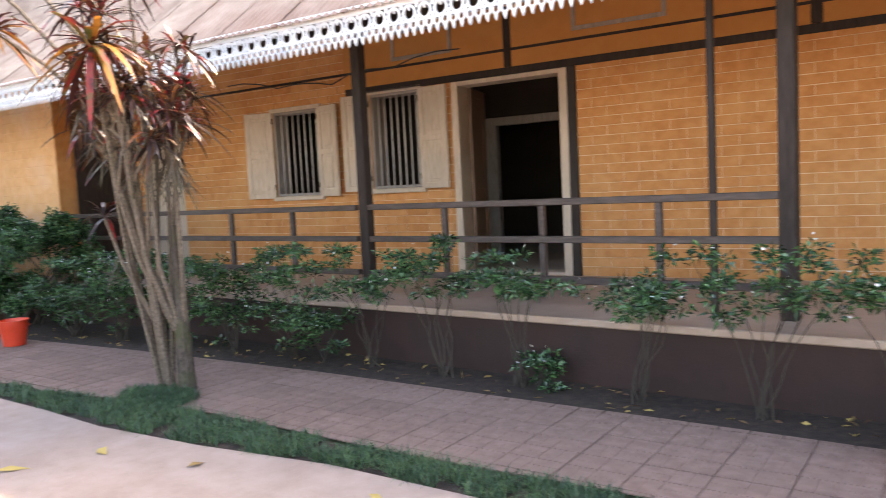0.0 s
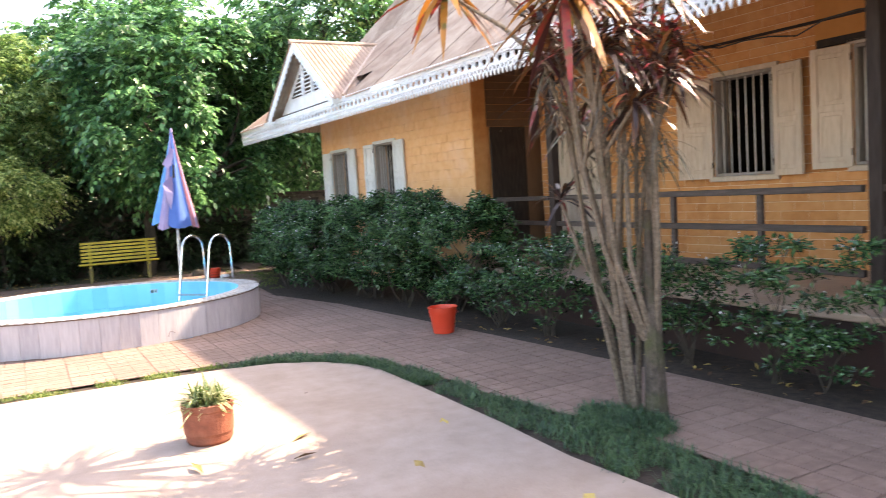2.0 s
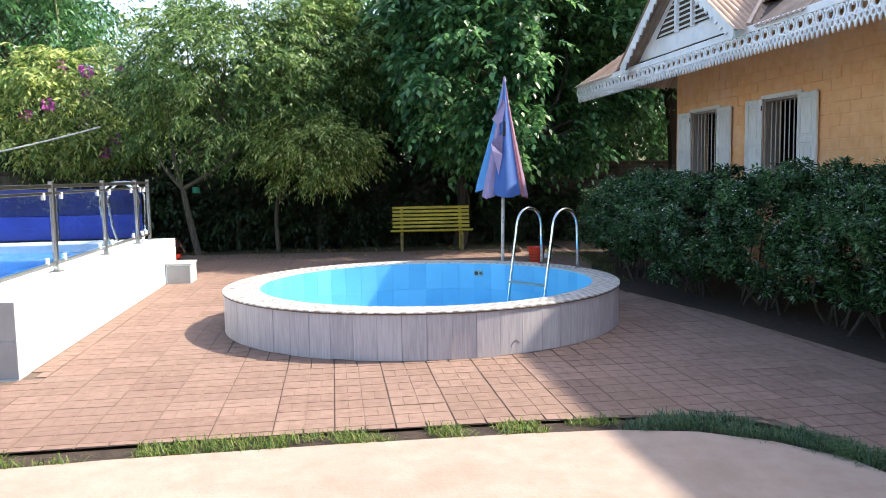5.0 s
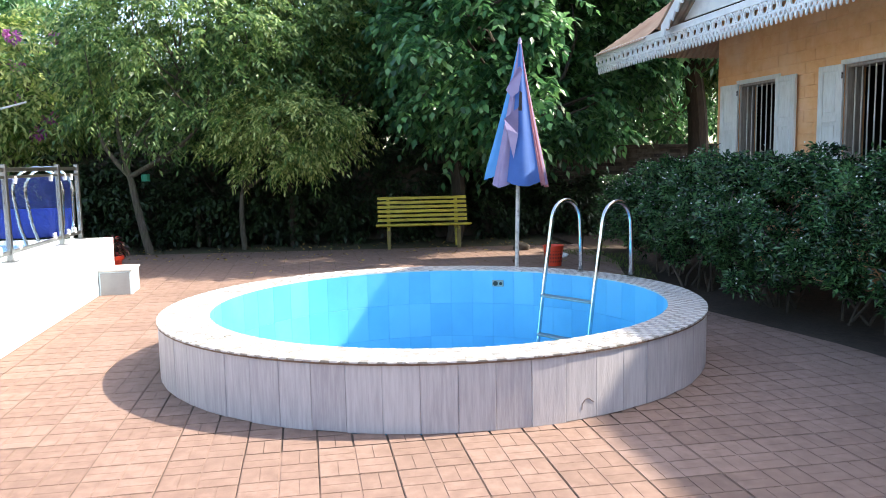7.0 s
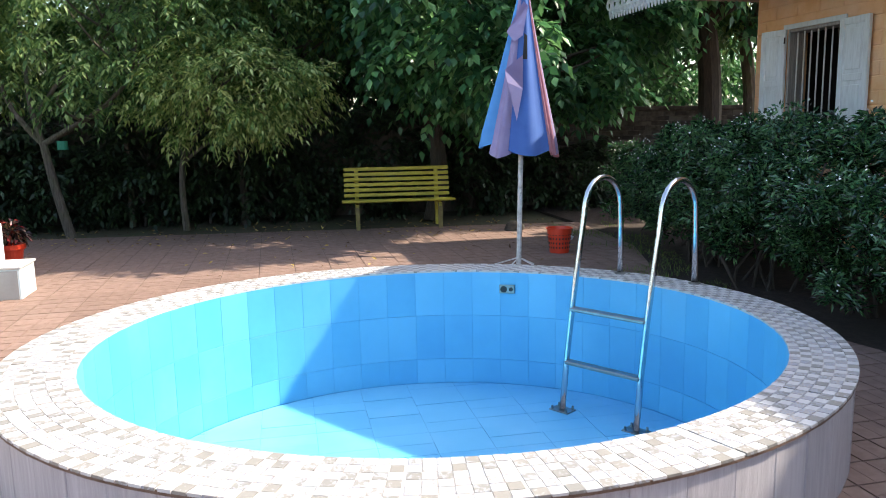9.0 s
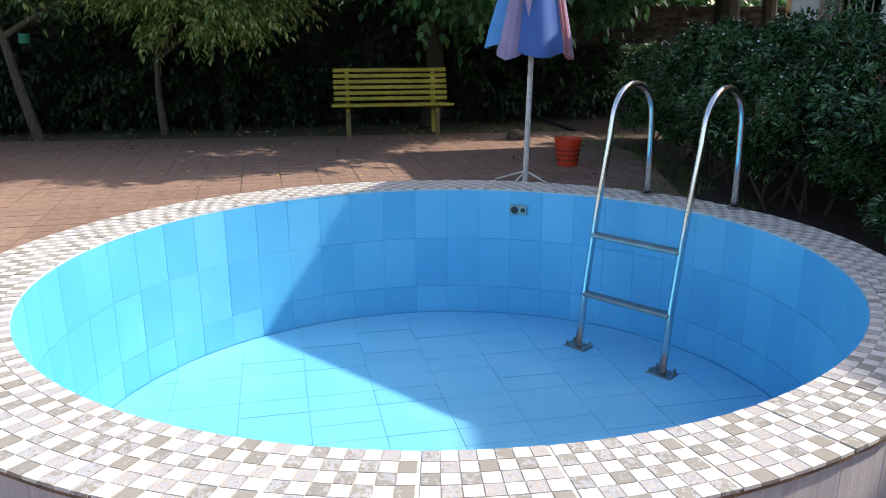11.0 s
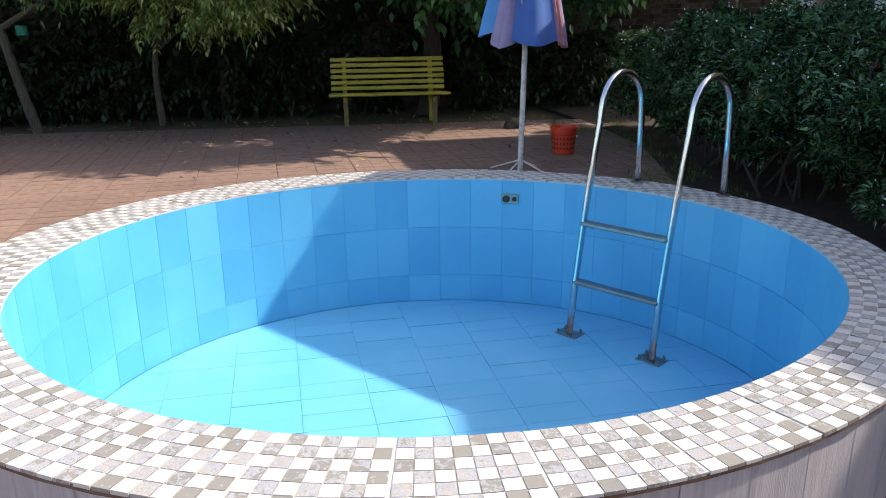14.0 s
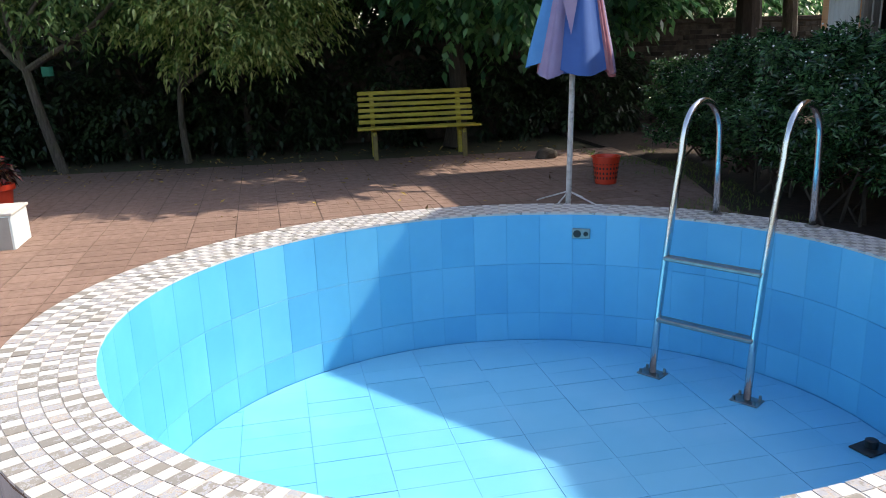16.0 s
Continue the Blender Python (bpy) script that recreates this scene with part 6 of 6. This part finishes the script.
fallen("bed_litter", [(x, bed_y(x) + rng.uniform(0.05, 0.6), -0.01) for x in rng.uniform(-9.5, 1, 170)], 0.07, M["dry_leaf"], "dry leaves on the soil below the shrubs")
bag = bmesh.new()
bmesh.ops.create_icosphere(bag, subdivisions=3, radius=0.11)
for v in bag.verts:
    v.co += Vector(noise.noise_vector(v.co * 14)) * 0.035
    v.co.z = max(v.co.z * 0.45, -0.03)
ob = link_mesh("plastic_bag", bag, M["paper"])
ob.location = (-17.9, 3.62, 0.02)
tagged(ob, "crumpled white plastic bag on the ground", "litter")
stone = bmesh.new()
bmesh.ops.create_icosphere(stone, subdivisions=3, radius=0.14)
for v in stone.verts:
    v.co += Vector(noise.noise_vector(v.co * 5)) * 0.05
    v.co.z = max(v.co.z * 0.8, -0.04)
ob = link_mesh("stone", stone, M["wall_old"])
ob.location = (-19.0, 3.25, 0.03)
tagged(ob, "rough dark stone lying near the bench", "stone")

# ---- bricks of the verandah wall ----
vw = bpy.data.objects["wall_verandah"]
BH, BL = 0.100, 0.33
holes = [(x0 - 0.005, x1 + 0.005, z0, z1) for x0, x1, z0, z1 in WIN_R + [DOOR, (-11.00, -10.05, FLOOR_Z, 2.62)]]
cache = {}
bv, bf, count = [], [], 0
rng = np.random.default_rng(6)
r = 0
z = FLOOR_Z + 0.002
while z < 3.5:
    x = WX1 - (BL / 2 if r % 2 else 0)
    while x < 4.9:
        spans = [(max(x, WX1 + 0.002) + 0.0025, min(x + BL, 4.99) - 0.0025)]
        for h in holes:
            nxt = []
            for a, b in spans:
                if z + BH - 0.006 <= h[2] + 0.001 or z >= h[3] - 0.001 or b <= h[0] or a >= h[1]:
                    nxt.append((a, b))
                    continue
                if a < h[0]:
                    nxt.append((a, h[0]))
                if b > h[1]:
                    nxt.append((h[1], b))
            spans = nxt
        for a, b in spans:
            if b - a < 0.02 or (z > 2.76 and a > -6.85):
                continue
            z1 = z + BH - 0.006
            y = RY + rng.uniform(-0.001, 0.0015)
            if -6.0 < x < -0.9 and z < 2.75 and count < 300 and r % 2 == 0 or (count < 300 and -4.0 < x < -0.9 and 0.9 < z < 2.75):
                key = round(b - a, 3)
                if key not in cache:
                    bm = bmesh.new()
                    o = [bm.verts.new(p) for p in ((0, 0.006, 0), (key, 0.006, 0), (key, 0.006, BH - 0.006), (0, 0.006, BH - 0.006))]
                    g = [bm.verts.new(p) for p in ((0.003, 0, 0.003), (key - 0.003, 0, 0.003), (key - 0.003, 0, BH - 0.009), (0.003, 0, BH - 0.009))]
                    bm.faces.new(g)
                    for q in range(4):
                        bm.faces.new((o[q], o[(q + 1) % 4], g[(q + 1) % 4], g[q]))
                    ob = part("brick", bm, M["brick"], vw)
                    cache[key] = ob.data
                else:
                    ob = new("brick", cache[key])
                    ob.parent = vw
                ob.location = (a, y - 0.002, z)
                count += 1
            else:
                o = len(bv)
                bv += [(a, RY + 0.004, z), (b, RY + 0.004, z), (b, RY + 0.004, z1), (a, RY + 0.004, z1), (a + 0.003, y - 0.002, z + 0.003), (b - 0.003, y - 0.002, z + 0.003), (b - 0.003, y - 0.002, z1 - 0.003), (a + 0.003, y - 0.002, z1 - 0.003)]
                bf += [(o + 4, o + 5, o + 6, o + 7), (o, o + 1, o + 5, o + 4), (o + 1, o + 2, o + 6, o + 5), (o + 2, o + 3, o + 7, o + 6), (o + 3, o, o + 4, o + 7)]
        x += BL
    z += BH
    r += 1
tagged(arrays_mesh("bricks", np.array(bv), np.array(bf), M["brick"], vw), kind="stuff")

# faint painted blocks of the wing wall
ww = bpy.data.objects["wall_wing"]
bv, bf = [], []
z, r = 0.02, 0
while z < 3.38:
    x = WX0 - (0.17 if r % 2 else 0)
    while x < WX1:
        a, b = max(x, WX0) + 0.003, min(x + 0.34, WX1) - 0.003
        z1 = z + 0.136
        if b - a > 0.03 and not any(a < h[1] + 0.07 and b > h[0] - 0.07 and z < h[3] + 0.06 and z1 > h[2] - 0.07 for h in WIN_W):
            y = WY - 0.006 + rng.uniform(-0.0035, 0.003)
            o = len(bv)
            bv += [(a, WY + 0.002, z), (b, WY + 0.002, z), (b, WY + 0.002, z1), (a, WY + 0.002, z1), (a + 0.006, y, z + 0.006), (b - 0.006, y, z + 0.006), (b - 0.006, y, z1 - 0.006), (a + 0.006, y, z1 - 0.006)]
            bf += [(o + 4, o + 5, o + 6, o + 7), (o, o + 1, o + 5, o + 4), (o + 1, o + 2, o + 6, o + 5), (o + 2, o + 3, o + 7, o + 6), (o + 3, o, o + 4, o + 7)]
        x += 0.34
    z += 0.142
    r += 1
tagged(arrays_mesh("blocks", np.array(bv), np.array(bf), M["wing_paint"], ww), kind="stuff")

# ---- paving of pressed brick-pattern tiles ----
pav = thing("pavement", pose(0, 0, 0), "worn reddish pressed-brick paving tiles", "paving", kind="structure")
bm = bmesh.new()
line = [(x, y) for x, y in BED if x > -19.7]
edge = [p for p in OUTER]
poly = line[::-1] + edge[:-1] + [(-8.85, -2.3), (-8.8, -7.0), (-10.6, -7.0), (-10.53, -2.275), (-16.8, -2.56), (-20.2, -4.2)]
hole_v = [bm.verts.new((POOL[0] + 1.9 * math.cos(2 * math.pi * i / 48), POOL[1] + 1.9 * math.sin(2 * math.pi * i / 48), -0.008)) for i in range(48)]
out_v = [bm.verts.new((x, y, -0.008)) for x, y in poly]
es = [bm.edges.new((a, b)) for a, b in zip(hole_v, hole_v[1:] + hole_v[:1])] + [bm.edges.new((a, b)) for a, b in zip(out_v, out_v[1:] + out_v[:1])]
bmesh.ops.triangle_fill(bm, edges=es, use_beauty=True)
for f in bm.faces:
    if f.normal.z < 0:
        f.normal_flip()
part("paving_bed", bm, M["joint"], pav)

T = 0.372


def inside(px, py, pg):
    c = False
    for (xa, ya), (xb, yb) in zip(pg, pg[1:] + pg[:1]):
        if (ya > py) != (yb > py) and px < (xb - xa) * (py - ya) / (yb - ya) + xa:
            c = not c
    return c


def tile_faces():
    """Four quarters of paired bricks, turned alternately: verts and quads of the raised tops."""
    v, f = [], []
    g = 0.0016
    q = T / 2 - 0.0085
    for i in range(2):
        for j in range(2):
            x0, y0 = i * T / 2 + 0.0042, j * T / 2 + 0.0042
            for k in range(2):
                if (i + j) % 2:
                    a = (x0, x0 + q, y0 + q * k / 2, y0 + q * (k + 1) / 2)
                else:
                    a = (x0 + q * k / 2, x0 + q * (k + 1) / 2, y0, y0 + q)
                xa, xb, ya, yb = a[0] + g, a[1] - g, a[2] + g, a[3] - g
                o = len(v)
                for ins, z in ((-0.0008, -0.003), (0.0, 0.0)):
                    v += [(xa + ins, ya + ins, z), (xb - ins, ya + ins, z), (xb - ins, yb - ins, z), (xa + ins, yb - ins, z)]
                f += [(o + 4, o + 5, o + 6, o + 7)] + [(o + s, o + (s + 1) % 4, o + 4 + (s + 1) % 4, o + 4 + s) for s in range(4)]
    o = len(v)
    e = 0.0022
    v += [(e, e, -0.003), (T - e, e, -0.003), (T - e, T - e, -0.003), (e, T - e, -0.003)]
    f += [(o, o + 1, o + 2, o + 3)]
    return np.array(v), np.array(f)


tv, tf = tile_faces()
tile_me = None
restv, restf = [], []
cells, edge_cells, ring_cells = [], [], []
rot = Matrix.Rotation(math.atan(SLANT), 3, "Z")
for i in range(-40, 40):
    for j in range(-40, 40):
        p = rot @ Vector((-9.0 + i * T, 1.0 + j * T, 0))
        cn = [p + rot @ Vector((a * T, b * T, 0)) for a, b in ((0, 0), (1, 0), (1, 1), (0, 1), (0.5, 0.5))]
        if not all(inside(c.x, c.y, poly) for c in cn[:4]):
            if any(inside(c.x, c.y, poly) for c in cn):
                edge_cells.append(p)
            continue
        if any((c - Vector((POOL[0], POOL[1], 0))).length < 1.9 for c in cn):
            ring_cells.append(p)
            continue
        cells.append((p, (cn[4] - Vector((-9.3, 1.4, 0))).length))
cells.sort(key=lambda c: c[1])
rng = np.random.default_rng(17)
for n, (p, _) in enumerate(cells):
    dz = rng.uniform(-0.0015, 0.0015)
    if n < 300:
        if tile_me is None:
            ob = arrays_mesh("paving_tile", tv, tf, M["paver"], pav)
            tile_me = ob.data
        else:
            ob = new("paving_tile", tile_me)
            ob.parent = pav
        ob.matrix_basis = Matrix.Translation((p.x, p.y, dz)) @ rot.to_4x4() @ pose(0, 0, 0, rng.uniform(-0.1, 0.1), rng.uniform(-0.1, 0.1))
    else:
        w = np.array([rot @ Vector(q) for q in tv]) + np.array([p.x, p.y, dz])
        restf.append(tf + len(tv) * len(restv))
        restv.append(w)
def clip_edges(q, pg):
    """Cuts a small polygon along the nearby edges of an anticlockwise outline."""
    for (xa, ya), (xb, yb) in zip(pg, pg[1:] + pg[:1]):
        L2 = (xb - xa) ** 2 + (yb - ya) ** 2
        cx, cy = sum(p[0] for p in q) / len(q), sum(p[1] for p in q) / len(q)
        t = max(0.0, min(1.0, ((cx - xa) * (xb - xa) + (cy - ya) * (yb - ya)) / L2))
        if math.hypot(cx - xa - t * (xb - xa), cy - ya - t * (yb - ya)) > 0.2:
            continue
        out = []
        for p, r_ in zip(q, q[1:] + q[:1]):
            sp = (xb - xa) * (p[1] - ya) - (yb - ya) * (p[0] - xa)
            sr = (xb - xa) * (r_[1] - ya) - (yb - ya) * (r_[0] - xa)
            if sp >= 0:
                out.append(p)
            if sp * sr < 0:
                f = sp / (sp - sr)
                out.append((p[0] + (r_[0] - p[0]) * f, p[1] + (r_[1] - p[1]) * f))
        q = out
        if len(q) < 3:
            return []
    return q


turn = sum(a[0] * b[1] - b[0] * a[1] for a, b in zip(poly, poly[1:] + poly[:1]))
ccw = poly if turn > 0 else poly[::-1]
bm = bmesh.new()
for p in edge_cells:
    w = np.array([rot @ Vector(q) for q in tv]) + np.array([p.x, p.y, 0.0])
    for k in range(8):
        q = [(float(a[0]), float(a[1])) for a in w[8 * k + 4:8 * k + 8]]
        if not inside(sum(a[0] for a in q) / 4, sum(a[1] for a in q) / 4, poly) and not any(inside(a[0], a[1], poly) for a in q):
            continue
        q = clip_edges(q, ccw)
        if len(q) >= 3:
            prism(bm, q, -0.007, 0.0)
for p in ring_cells:
    w = np.array([rot @ Vector(q) for q in tv]) + np.array([p.x, p.y, 0.0])
    for k in range(8):
        q = [(float(a[0]), float(a[1])) for a in w[8 * k + 4:8 * k + 8]]
        if math.hypot(sum(a[0] for a in q) / 4 - POOL[0], sum(a[1] for a in q) / 4 - POOL[1]) > 1.85:
            prism(bm, q, -0.007, 0.0)
tagged(part("edge_tiles", bm, M["paver"], pav), kind="stuff")
if restv:
    tagged(arrays_mesh("paving_tiles", np.concatenate(restv), np.concatenate(restf), M["paver"], pav), kind="stuff")
